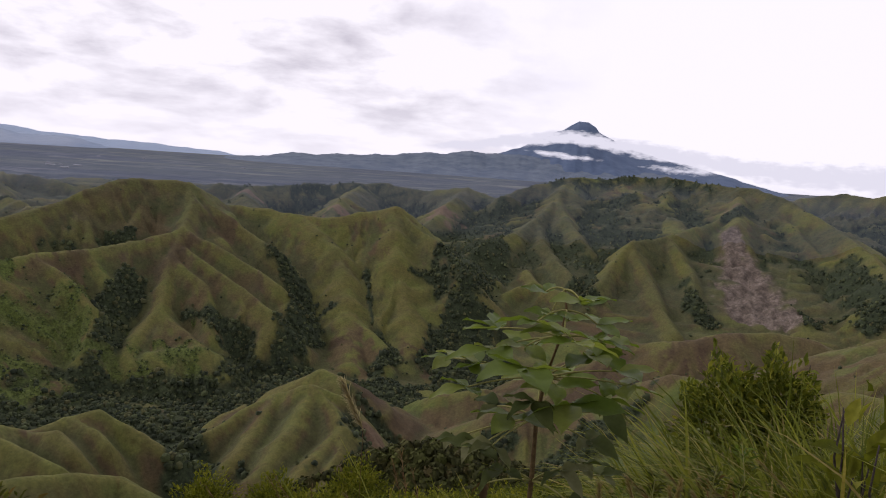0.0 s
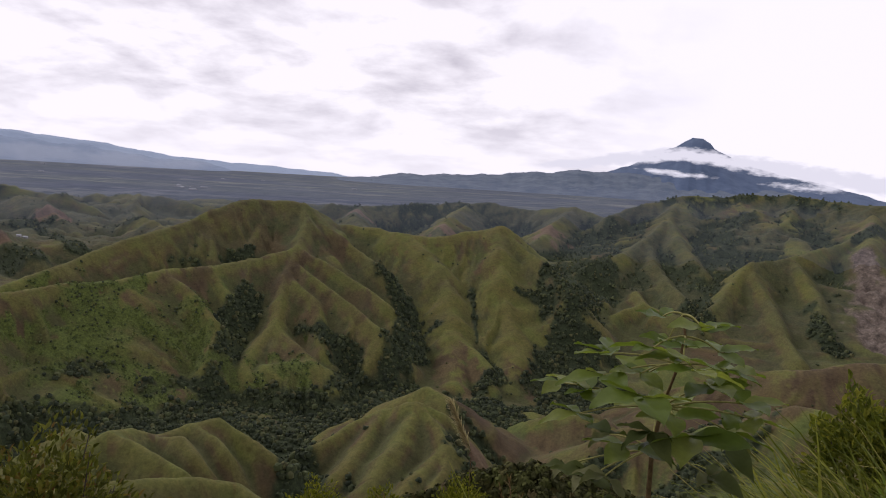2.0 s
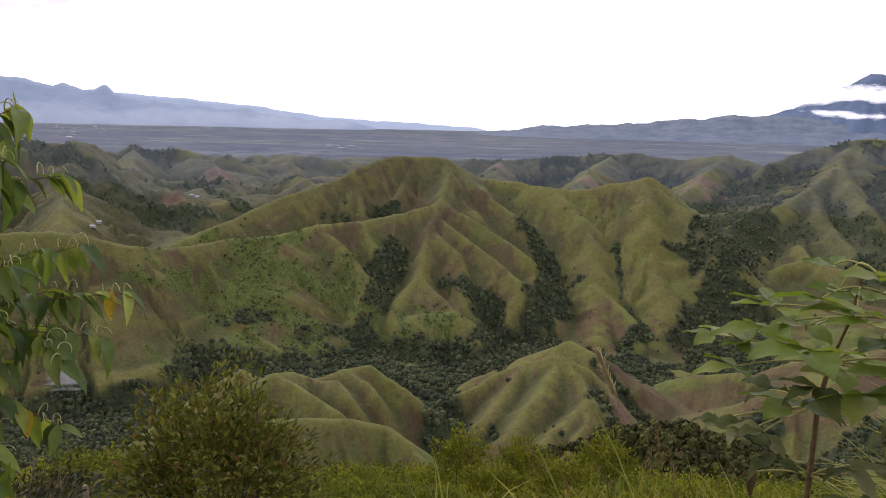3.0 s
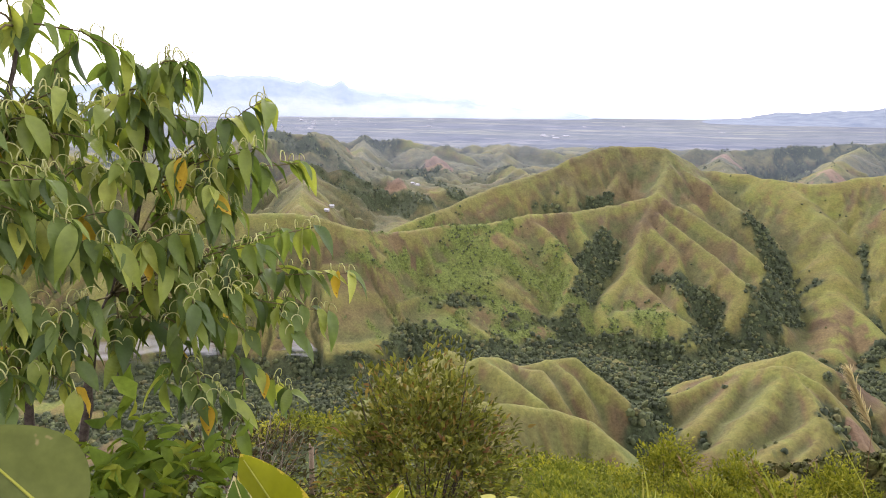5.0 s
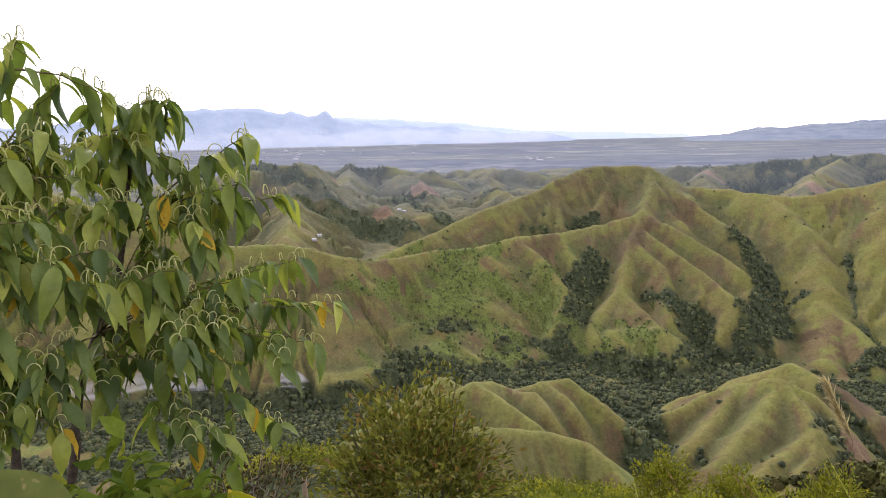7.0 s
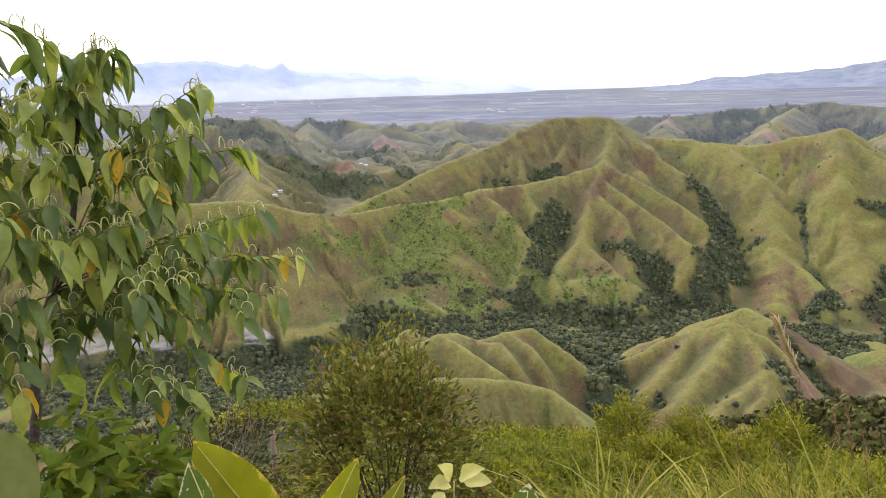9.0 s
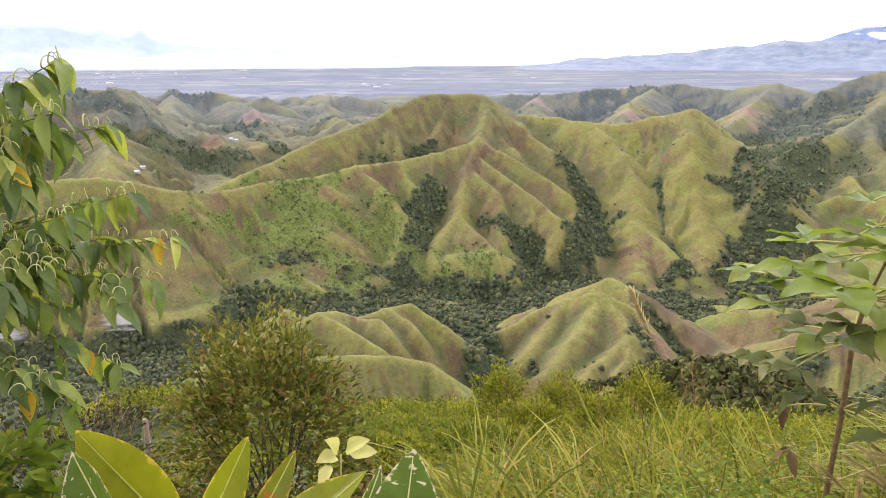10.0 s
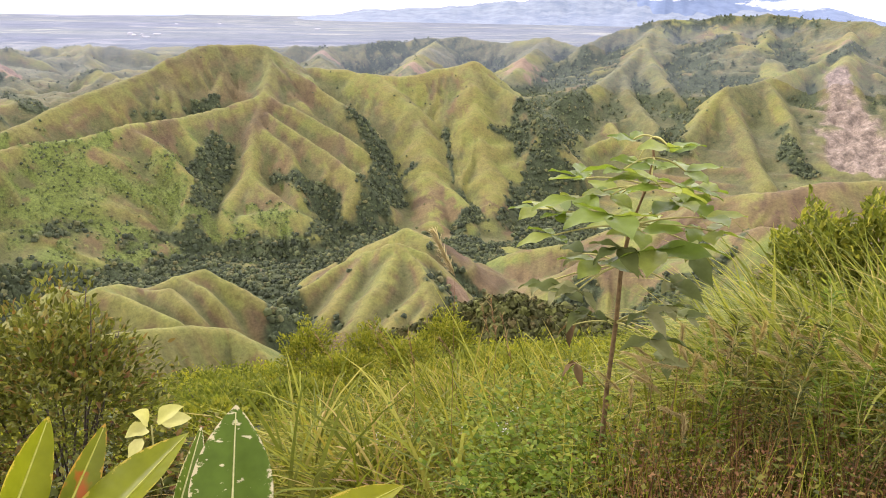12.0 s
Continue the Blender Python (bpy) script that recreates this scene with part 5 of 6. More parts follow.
def droopy_tree():
    rng = random.Random(41)
    base = Vector((-3.32, 1.32, -0.09))
    base.z = ground_z(base.x, base.y)
    tree = thing("tree", base, "small tree with drooping green leaves and pale curled flower spikes", "tree")
    leaves = [leaf_blade("leaf", 0.140 + 0.014 * k, 0.056 + 0.005 * (k % 3), MAT_TREE_LEAF, 0.4, 0.4 + 0.2 * k, 0.43, 0.04, 8, 2, 0.3) for k in range(4)]
    yellow = leaf_blade("leaf", 0.16, 0.07, MAT_YELLOW_LEAF, 0.3, 0.4, 0.42, 0.05)
    spikes = []
    for k in range(3):
        bm = bmesh.new()
        pts = []
        for s in range(10):
            a = s / 9 * radians(170 + 20 * k)
            pts.append((0, 0.032 * (1 - math.cos(a)), 0.034 * math.sin(a) + 0.008 * min(1.0, s / 3)))
        tube(bm, pts, 0.0030, 0.0020, 4)
        me = bpy.data.meshes.new("flower_spike")
        bm.to_mesh(me)
        bm.free()
        me.materials.append(MAT_SPIKE)
        spikes.append(me)
    inverse = Matrix.Translation(base).inverted()
    count = [0, 0]
    rest = [[], [], 0]
    more = [[], []]

    def stem(name, points, r0, r1):
        bm = bmesh.new()
        pts = []
        for a, b in zip(points[:-1], points[1:]):
            pts += bent(a, b, rng.uniform(-0.02, 0.02), 4, 0.008, rng)[:-1]
        tube(bm, [inverse @ Vector(p) for p in pts + [Vector(points[-1])]], r0, r1, 8, 0.06)
        return part(name, bm, MAT_TREE_BARK, tree)

    def hang(place, out, dry=False):
        a = rng.uniform(0, 2 * math.pi)
        flat = Vector((out.x * 0.5 + math.cos(a) * 0.75, out.y * 0.5 + math.sin(a) * 0.75, 0))
        way = flat + Vector((0, 0, rng.uniform(-1.15, -0.3)))
        me = yellow if dry else leaves[rng.randrange(4)]
        where = inverse @ aim(place, way, (flat.x * 0.6, flat.y * 0.6, 1.0), rng.uniform(-0.5, 0.5), rng.uniform(0.75, 1.2))
        count[0] += 1
        if count[0] % 3 == 0 or dry:
            part("leaf", me, None, tree).matrix_basis = where
        else:
            for v in me.vertices:
                rest[0].append(where @ v.co)
            rest[1].extend([[i + rest[2] for i in f.vertices] for f in me.polygons])
            rest[2] += len(me.vertices)

    def twig(root, tip, dry=0.02):
        shoot(root, tip, dry)
        for _ in range(2):
            fork = Vector(root).lerp(Vector(tip), rng.uniform(0.35, 0.75))
            shoot(fork, fork + (Vector(tip) - fork).normalized() * 0.1 + Vector((rng.uniform(-0.22, 0.22), rng.uniform(-0.25, 0.25), rng.uniform(-0.22, 0.05))), dry)

    def shoot(root, tip, dry):
        root, tip = Vector(root), Vector(tip)
        bm = bmesh.new()
        pts = bent(root, tip, -0.03, 7, 0.006, rng)
        tube(bm, [inverse @ p for p in pts], 0.0055, 0.0022, 5)
        part("twig", bm, MAT_TREE_TWIG, tree)
        out = (tip - root).normalized()
        side = Vector((-out.y, out.x, 0))
        reach = (tip - root).length
        n = max(5, min(10, int(reach / 0.045)))
        for k in range(n):
            f = 1 - (k / n) ** 1.3 * min(1.0, 0.42 / max(reach, 0.1))
            p = root.lerp(tip, f) + Vector((0, 0, 0.12 * f * (1 - f) + 0.012))
            sgn = 1 if k % 2 else -1
            hang(p, out + side * sgn * 0.8, rng.random() < dry)
            if k < 4 and rng.random() < 0.95:
                me = spikes[rng.randrange(3)]
                where = inverse @ aim(p, (out.x * 0.5 + side.x * sgn + rng.uniform(-0.4, 0.4), out.y * 0.5 + side.y * sgn + rng.uniform(-0.4, 0.4), 0.0), (rng.uniform(-0.25, 0.25), rng.uniform(-0.25, 0.25), 1), 0, rng.uniform(0.7, 1.2))
                count[1] += 1
                if count[1] % 3 == 0:
                    part("flower_spike", me, None, tree).matrix_basis = where
                else:
                    more[1].extend([[i + len(more[0]) for i in f.vertices] for f in me.polygons if len(f.vertices) == 4])
                    more[0].extend([where @ v.co for v in me.vertices])
        hang(tip, out)

    trunk = [base, Vector((-3.23, 1.55, 0.13)), Vector((-3.21, 1.60, 0.46)), Vector((-3.11, 1.79, 1.01)), Vector((-3.07, 1.86, 1.45)), Vector((-3.04, 1.92, 1.73))]
    stem("trunk", trunk, 0.026, 0.008)
    second = [base, Vector((-3.22, 1.31, 0.28)), Vector((-3.14, 1.24, 0.77)), Vector((-3.16, 1.19, 1.16)), Vector((-3.11, 1.32, 1.64)), Vector((-3.08, 1.40, 1.91))]
    stem("limb", second, 0.024, 0.007)
    third = [base, Vector((-3.09, 1.07, 0.26)), Vector((-3.02, 0.94, 0.86)), Vector((-3.03, 0.93, 1.36)), Vector((-3.00, 1.03, 1.75))]
    stem("limb", third, 0.022, 0.007)
    for tip, k in (((-2.62, 2.18, 1.62), 4), ((-2.95, 2.06, 1.72), 5), ((-2.93, 1.91, 1.79), 5), ((-2.92, 1.73, 1.77), 5), ((-3.32, 1.82, 1.68), 4), ((-2.53, 2.29, 1.34), 4), ((-2.57, 2.08, 1.41), 4), ((-2.89, 2.15, 1.42), 4), ((-2.65, 1.78, 1.37), 4), ((-3.02, 1.78, 1.63), 4), ((-2.98, 1.98, 1.52), 4), ((-3.14, 1.80, 1.45), 4), ((-2.92, 1.84, 1.56), 5), ((-3.00, 1.72, 1.34), 4)):
        twig(trunk[k - 1].lerp(trunk[k], 0.4), tip)
    for tip, k in (((-2.49, 2.33, 1.04), 3), ((-2.82, 2.41, 0.98), 3), ((-2.57, 2.07, 0.98), 3), ((-2.45, 2.52, 0.79), 3), ((-2.45, 2.38, 0.62), 3), ((-2.81, 2.42, 0.61), 3), ((-2.69, 2.08, 0.55), 3), ((-2.61, 1.85, 0.83), 3), ((-2.75, 1.82, 1.04), 3), ((-2.71, 2.06, 1.15), 3), ((-3.12, 1.98, 1.20), 3), ((-2.65, 1.59, 1.06), 3)):
        twig(trunk[k - 1].lerp(trunk[k], 0.5), tip)
    for tip, k in (((-2.58, 2.23, 0.23), 2), ((-2.67, 1.93, 0.25), 2), ((-2.54, 1.95, 0.77), 2), ((-2.82, 1.89, 0.72), 2), ((-2.88, 1.58, 0.54), 2), ((-3.14, 1.95, 0.61), 2), ((-2.81, 1.27, 0.67), 2)):
        twig(trunk[k].lerp(trunk[k + 1], 0.5), tip, 0.05)
    for tip, k in (((-3.01, 1.56, 1.84), 4), ((-3.06, 1.44, 2.01), 5), ((-3.01, 1.30, 1.97), 5), ((-2.86, 1.40, 1.64), 4), ((-2.81, 1.51, 1.45), 4), ((-3.05, 1.47, 1.51), 4), ((-2.81, 1.25, 1.54), 4), ((-2.81, 1.25, 1.35), 3), ((-2.95, 1.44, 1.24), 3), ((-2.70, 1.50, 1.18), 3)):
        twig(second[k - 1].lerp(second[k], 0.6), tip)
    for tip, k in (((-2.75, 1.15, 1.16), 3), ((-2.79, 1.32, 1.11), 3), ((-2.62, 1.45, 1.06), 3), ((-2.76, 1.39, 0.84), 2), ((-2.83, 1.21, 0.84), 2), ((-3.29, 1.67, 1.35), 3), ((-2.77, 1.08, 0.59), 2), ((-3.13, 1.26, 1.71), 4)):
        twig(second[k - 1].lerp(second[k], 0.6), tip, 0.04)
    for tip, k in (((-2.97, 1.13, 1.82), 4), ((-2.87, 1.11, 1.52), 3), ((-2.79, 1.02, 1.29), 3), ((-2.79, 1.04, 1.05), 2), ((-2.82, 0.94, 0.82), 2), ((-2.98, 1.09, 1.95), 4)):
        twig(third[k - 1].lerp(third[k], 0.6), tip)
    part("foliage", raw_mesh("foliage", [tuple(v) for v in rest[0]], rest[1], MAT_FOLIAGE), None, tree, "crowded drooping leaves", kind="stuff")
    part("inflorescence", raw_mesh("inflorescence", [tuple(v) for v in more[0]], more[1], MAT_SPIKE), None, tree, "pale curled flower spikes", kind="stuff")


droopy_tree()


# ---- the sapling ----
def sapling():
    rng = random.Random(7)
    foot = Vector((0.40, 2.42, -0.17))
    foot.z = ground_z(foot.x, foot.y) - 0.02
    plant = thing("sapling", foot, "slender sapling with broad light green compound leaves", "sapling")
    inverse = Matrix.Translation(foot).inverted()
    stem = [foot, Vector((0.40, 2.43, 0.01)), Vector((0.40, 2.44, 0.23)), Vector((0.41, 2.45, 0.51)), Vector((0.41, 2.46, 0.74)), Vector((0.43, 2.46, 0.89)), Vector((0.47, 2.46, 1.04)), Vector((0.48, 2.45, 1.14)), Vector((0.47, 2.46, 1.21))]
    bm = bmesh.new()
    tube(bm, [inverse @ p for p in stem], 0.0118, 0.004, 8, 0.05)
    part("stem", bm, MAT_SAP_STEM, plant)
    fresh = [leaf_blade("leaflet", 0.140 + 0.02 * k, 0.078 + 0.008 * k, MAT_SAP_LEAF, 0.25, 0.02 + 0.12 * k, 0.46, 0.05, 9, 2, 0.25) for k in range(3)]
    dull = [leaf_blade("leaflet", 0.125 + 0.02 * k, 0.058 + 0.01 * k, MAT_SAP_DULL, 0.4, 0.3 + 0.3 * k, 0.42, 0.09, 9, 2, 0.4) for k in range(2)]
    dry = leaf_blade("leaflet", 0.10, 0.038, MAT_SAP_DRY, 0.6, 0.9, 0.45, 0.12)

    def leaf(root, hub, n, kind, size=1.0):
        root, hub = Vector(root), Vector(hub)
        out = (hub - root)
        flat = Vector((out.x, out.y, 0)).normalized()
        stalk = bmesh.new()
        tube(stalk, [inverse @ p for p in bent(root, hub, -0.012, 5)], 0.004, 0.0028, 5)
        leafstalk = part("leaf_stalk", stalk, MAT_PETIOLE, plant)
        n = max(3, n - 1)
        for k in range(n):
            turn = (k - (n - 1) / 2) * radians(240 / n) + rng.uniform(-0.2, 0.2)
            way = Matrix.Rotation(turn, 3, "Z") @ flat
            way.z = rng.uniform(-0.15, 0.28) + (0.25 if kind == "young" else 0.0) - (0.5 if kind == "dry" else 0)
            me = dry if kind == "dry" else dull[rng.randrange(2)] if kind == "dull" else fresh[rng.randrange(3)]
            ob = part("leaflet", me, None, leafstalk)
            ob.matrix_basis = inverse @ aim(hub, way, (0, 0, 1), rng.uniform(-0.4, 0.4), size * rng.uniform(0.85, 1.25))

    leaf(stem[8], (0.51, 2.37, 1.19), 4, "young", 0.62)
    leaf(stem[8], (0.42, 2.41, 1.13), 5, "young", 0.62)
    leaf(stem[7], (0.60, 2.48, 1.09), 4, "fresh", 0.85)
    leaf(stem[8], (0.41, 2.50, 1.19), 4, "young", 0.6)
    leaf(stem[8], (0.54, 2.46, 1.16), 4, "young", 0.65)
    leaf(stem[7], (0.45, 2.30, 1.10), 4, "fresh", 0.75)
    leaf(stem[6], (0.58, 2.40, 1.05), 4, "fresh", 0.8)
    leaf(stem[6], (0.22, 2.38, 1.00), 4, "fresh", 0.85)
    leaf(stem[5], (0.15, 2.36, 0.87), 4, "fresh", 0.85)
    leaf(stem[5], (0.70, 2.40, 0.90), 4, "fresh", 0.85)
    leaf(stem[5], (0.42, 2.22, 0.94), 4, "fresh", 0.85)
    leaf(stem[7], (0.36, 2.32, 1.12), 4, "fresh", 0.75)
    leaf(stem[6], (0.25, 2.49, 1.05), 5, "fresh", 0.85)
    leaf(stem[6], (0.47, 2.20, 1.09), 4, "fresh", 0.8)
    leaf(stem[5], (0.55, 2.34, 1.01), 5, "fresh", 1.0)
    leaf(stem[5], (0.19, 2.44, 0.93), 5, "fresh", 1.0)
    leaf(stem[5], (0.32, 2.18, 1.00), 5, "fresh", 0.95)
    leaf(stem[5], (0.55, 2.75, 0.81), 4, "fresh", 0.9)
    leaf(stem[4], (0.48, 2.25, 0.87), 5, "fresh", 1.0)
    leaf(stem[4], (0.28, 2.59, 0.73), 4, "dull", 0.9)
    leaf(stem[7], (0.54, 2.70, 1.05), 5, "fresh", 0.7)
    leaf(stem[6], (0.41, 2.67, 0.95), 5, "fresh", 0.8)
    leaf(stem[6], (0.65, 2.57, 1.01), 5, "fresh", 0.85)
    leaf(stem[5], (0.09, 2.60, 0.90), 4, "fresh", 0.8)
    leaf(stem[5], (0.68, 2.46, 0.93), 4, "fresh", 0.85)
    leaf(stem[4], (0.36, 2.22, 0.88), 5, "dull", 0.85)
    leaf(stem[4], (0.67, 2.51, 0.76), 4, "dull", 0.85)
    leaf(stem[4], (0.13, 2.55, 0.61), 4, "dull", 0.75)
    leaf(stem[4], (0.21, 2.39, 0.65), 5, "dull", 1.0)
    leaf(stem[4], (0.57, 2.33, 0.72), 5, "dull", 1.0)
    leaf(stem[3], (0.48, 2.30, 0.62), 4, "dull", 0.9)
    leaf(stem[4], (0.30, 2.30, 0.80), 4, "fresh", 0.9)
    leaf(stem[5], (0.62, 2.38, 0.86), 4, "fresh", 0.9)
    leaf(stem[4], (0.44, 2.62, 0.84), 4, "fresh", 0.85)
    leaf(stem[6], (0.34, 2.38, 1.02), 4, "fresh", 0.8)
    leaf(stem[4], (0.24, 2.28, 0.70), 4, "dull", 0.9)
    leaf(stem[3], (0.30, 2.36, 0.58), 4, "dull", 0.9)
    leaf(stem[3], (0.58, 2.42, 0.60), 4, "dull", 0.9)
    leaf(stem[3], (0.67, 2.51, 0.52), 4, "dull", 0.9)
    leaf(stem[3], (0.50, 2.25, 0.54), 4, "dull", 1.0)
    leaf(stem[3], (0.25, 2.49, 0.47), 3, "dry", 0.8)
    leaf(stem[2], (0.27, 2.39, 0.36), 3, "dry", 0.7)
    leaf(stem[2], (0.59, 2.43, 0.37), 4, "dull", 0.8)


sapling()


# ---- the broad upright leaves at the camera's feet ----
def broad_leaf_plant():
    rng = random.Random(3)
    foot = Vector((-0.55, 1.1, 0))
    foot.z = ground_z(foot.x, foot.y)
    plant = thing("broad_leaf_plant", foot, "broad upright lime green leaves with cream flecks and brown edges", "plant")
    inverse = Matrix.Translation(foot).inverted()
    lime = leaf_material("lime_leaf", ((0, (0.175, 0.20, 0.010)), (1, (0.25, 0.245, 0.013))), 0.5, 0.35, True, 9, None, 10, rim=((0.42, 0.33, 0.05), 0.90))
    rust = leaf_material("rust_leaf", ((0, (0.12, 0.14, 0.015)), (1, (0.14, 0.155, 0.02))), 0.45, 0.35, True, 9, ((0.30, 0.09, 0.025), 10, 0.53), 10, rim=((0.36, 0.22, 0.04), 0.86))
    fleck = leaf_material("flecked_leaf", ((0, (0.075, 0.125, 0.020)), (1, (0.10, 0.15, 0.024))), 0.35, 0.35, True, 9, ((0.50, 0.47, 0.31), 58, 0.63, "slanted"), 10, rim=((0.50, 0.45, 0.30), 0.86))
    cream_rib = bark_material("cream_midrib", (0.36, 0.36, 0.13), (0.52, 0.49, 0.24))
    green_rib = bark_material("green_midrib", (0.22, 0.24, 0.03), (0.32, 0.32, 0.06))

    def blade(tip, low, width, mat, face, label):
        tip, low = Vector(tip), Vector(low)
        way = tip - low
        me = leaf_blade("leaf", way.length, width, mat, 0.35, 0.03, 0.45, 0.012, 14, 4)
        ob = part("leaf", me, None, plant, label)
        ob.matrix_basis = inverse @ aim(low, way, face, 0)
        bm = bmesh.new()
        tube(bm, [(0, way.length * f, 0.001 - 0.018 * way.length * f * f) for f in (0.02, 0.25, 0.5, 0.75, 0.95)], 0.0038, 0.0012, 6)
        part("midrib", bm, cream_rib if mat is fleck else green_rib, ob)
        bm = bmesh.new()
        tube(bm, [inverse @ p for p in bent(foot, low, -0.02, 4)], 0.011, 0.006, 7)
        part("leaf_stalk", bm, MAT_PETIOLE, plant)

    toward = (0.3, -1, 0.25)
    blade((-1.00, 1.25, 0.74), (-0.95, 0.96, 0.59), 0.105, lime, (0.9, -0.6, 0.1), "lime green leaf")
    blade((-0.91, 1.31, 0.69), (-0.89, 1.02, 0.56), 0.085, rust, (0.9, -0.5, 0.2), "lime leaf stained rust red")
    blade((-0.72, 1.32, 0.68), (-0.84, 1.00, 0.56), 0.17, lime, (-0.4, -0.5, 0.8), "lime green leaf")
    blade((-0.76, 1.47, 0.59), (-0.74, 1.19, 0.44), 0.09, fleck, (0.9, -0.6, 0.0), "narrow green leaf")
    blade((-0.64, 1.41, 0.70), (-0.60, 1.21, 0.39), 0.19, fleck, toward, "dark green leaf with cream flecks")
    blade((-0.24, 1.48, 0.46), (-0.45, 1.22, 0.48), 0.11, lime, (-0.2, -0.3, 1.0), "yellow-green leaf")
    blade((-1.30, 1.02, 0.81), (-0.99, 1.01, 0.61), 0.15, lime, (-0.5, -0.4, 0.8), "lime leaf with yellow edges")
    blade((-1.23, 0.95, 0.81), (-1.02, 0.90, 0.63), 0.2, fleck, (-0.4, -0.8, 0.4), "green leaf with cream veins")
    blade((-1.33, 0.50, 1.05), (-1.19, 0.61, 0.86), 0.2, MAT_SAP_DULL, (0.2, -0.5, 0.9), "grey-green leaf")


broad_leaf_plant()


def pale_plant():
    rng = random.Random(5)
    hub = Vector((-1.20, 1.96, 0.24))
    foot = Vector((hub.x, hub.y, ground_z(hub.x, hub.y)))
    plant = thing("pale_leaved_plant", foot, "thin weed with pale yellow heart-shaped leaves", "plant")
    inverse = Matrix.Translation(foot).inverted()
    pale = leaf_material("pale_leaf", ((0, (0.40, 0.40, 0.12)), (1, (0.56, 0.54, 0.22))), 0.35, 0.5, True, 14, ((0.24, 0.28, 0.12), 14, 0.6))
    bm = bmesh.new()
    tube(bm, [inverse @ p for p in bent(foot, hub, 0.0, 6, 0.015, rng)], 0.006, 0.003, 6)
    part("stem", bm, MAT_PETIOLE, plant)
    me = leaf_blade("leaf", 0.098, 0.060, pale, 0.3, 0.4, 0.36, 0.04)
    for tip, size in (((-1.18, 1.86, 0.37), 1.0), ((-1.11, 1.96, 0.32), 1.15), ((-1.21, 1.84, 0.29), 1.0), ((-1.10, 2.02, 0.25), 1.1), ((-1.26, 1.80, 0.13), 0.9)):
        tip = Vector(tip)
        way = tip - hub
        ob = part("leaf", me, None, plant)
        ob.matrix_basis = inverse @ aim(hub + way * 0.25, way, (0.2, -0.6, 0.8), rng.uniform(-0.3, 0.3), size)


pale_plant()


# ---- leafy bushes ----
def leafy_bush(name, label, foot, size, leaves, leaf_length, mat, seed, stems=9, low=0.0, wide=0.42, lift=0.4):
    rng = np.random.default_rng(seed)
    pick = random.Random(seed)
    foot = Vector(foot)
    bush = thing(name, foot, label, "bush")
    ends = []
    for k in range(stems * 3):
        bm = bmesh.new()
        a, e = pick.uniform(0, 2 * math.pi), pick.uniform(0.15, 1.0)
        tip = Vector((math.cos(a) * size[0] * (1 - e * e * 0.75) ** 0.5, math.sin(a) * size[1] * (1 - e * e * 0.75) ** 0.5, size[2] * (0.25 + 0.75 * e) * pick.uniform(0.85, 1.1)))
        ends.append(tip)
        tube(bm, bent((pick.uniform(-0.06, 0.06), pick.uniform(-0.06, 0.06), 0), tip, -0.04, 5, 0.02, pick), 0.011, 0.003, 5)
        part("stem", bm, MAT_TREE_BARK, bush)
    u = unit(rng.normal(0, 1, (leaves, 3)))
    u[:, 2] = np.where(u[:, 2] < -0.45, -u[:, 2], u[:, 2])
    lump = 1 + 0.26 * np.sin(u[:, 0] * 6 + seed) * np.sin(u[:, 1] * 7 + 2 * seed) + 0.16 * np.sin(u[:, 2] * 9 + u[:, 0] * 5)
    shell = (rng.uniform(0.2, 1.0, leaves) ** 0.4 * lump)[:, None]
    half = 0.5 * (1 - low)
    place = np.array([0, 0, size[2] * (1 - half)]) + u * shell * np.array([size[0], size[1], size[2] * half])
    way = u + rng.normal(0, 0.55, (leaves, 3)) + np.array([0, 0, lift])
    L = leaf_length * rng.uniform(0.6, 1.2, leaves)
    part("crown", leaf_cloud("crown", place, way, L, L * wide, mat, rng), None, bush, kind="stuff")
    return bush


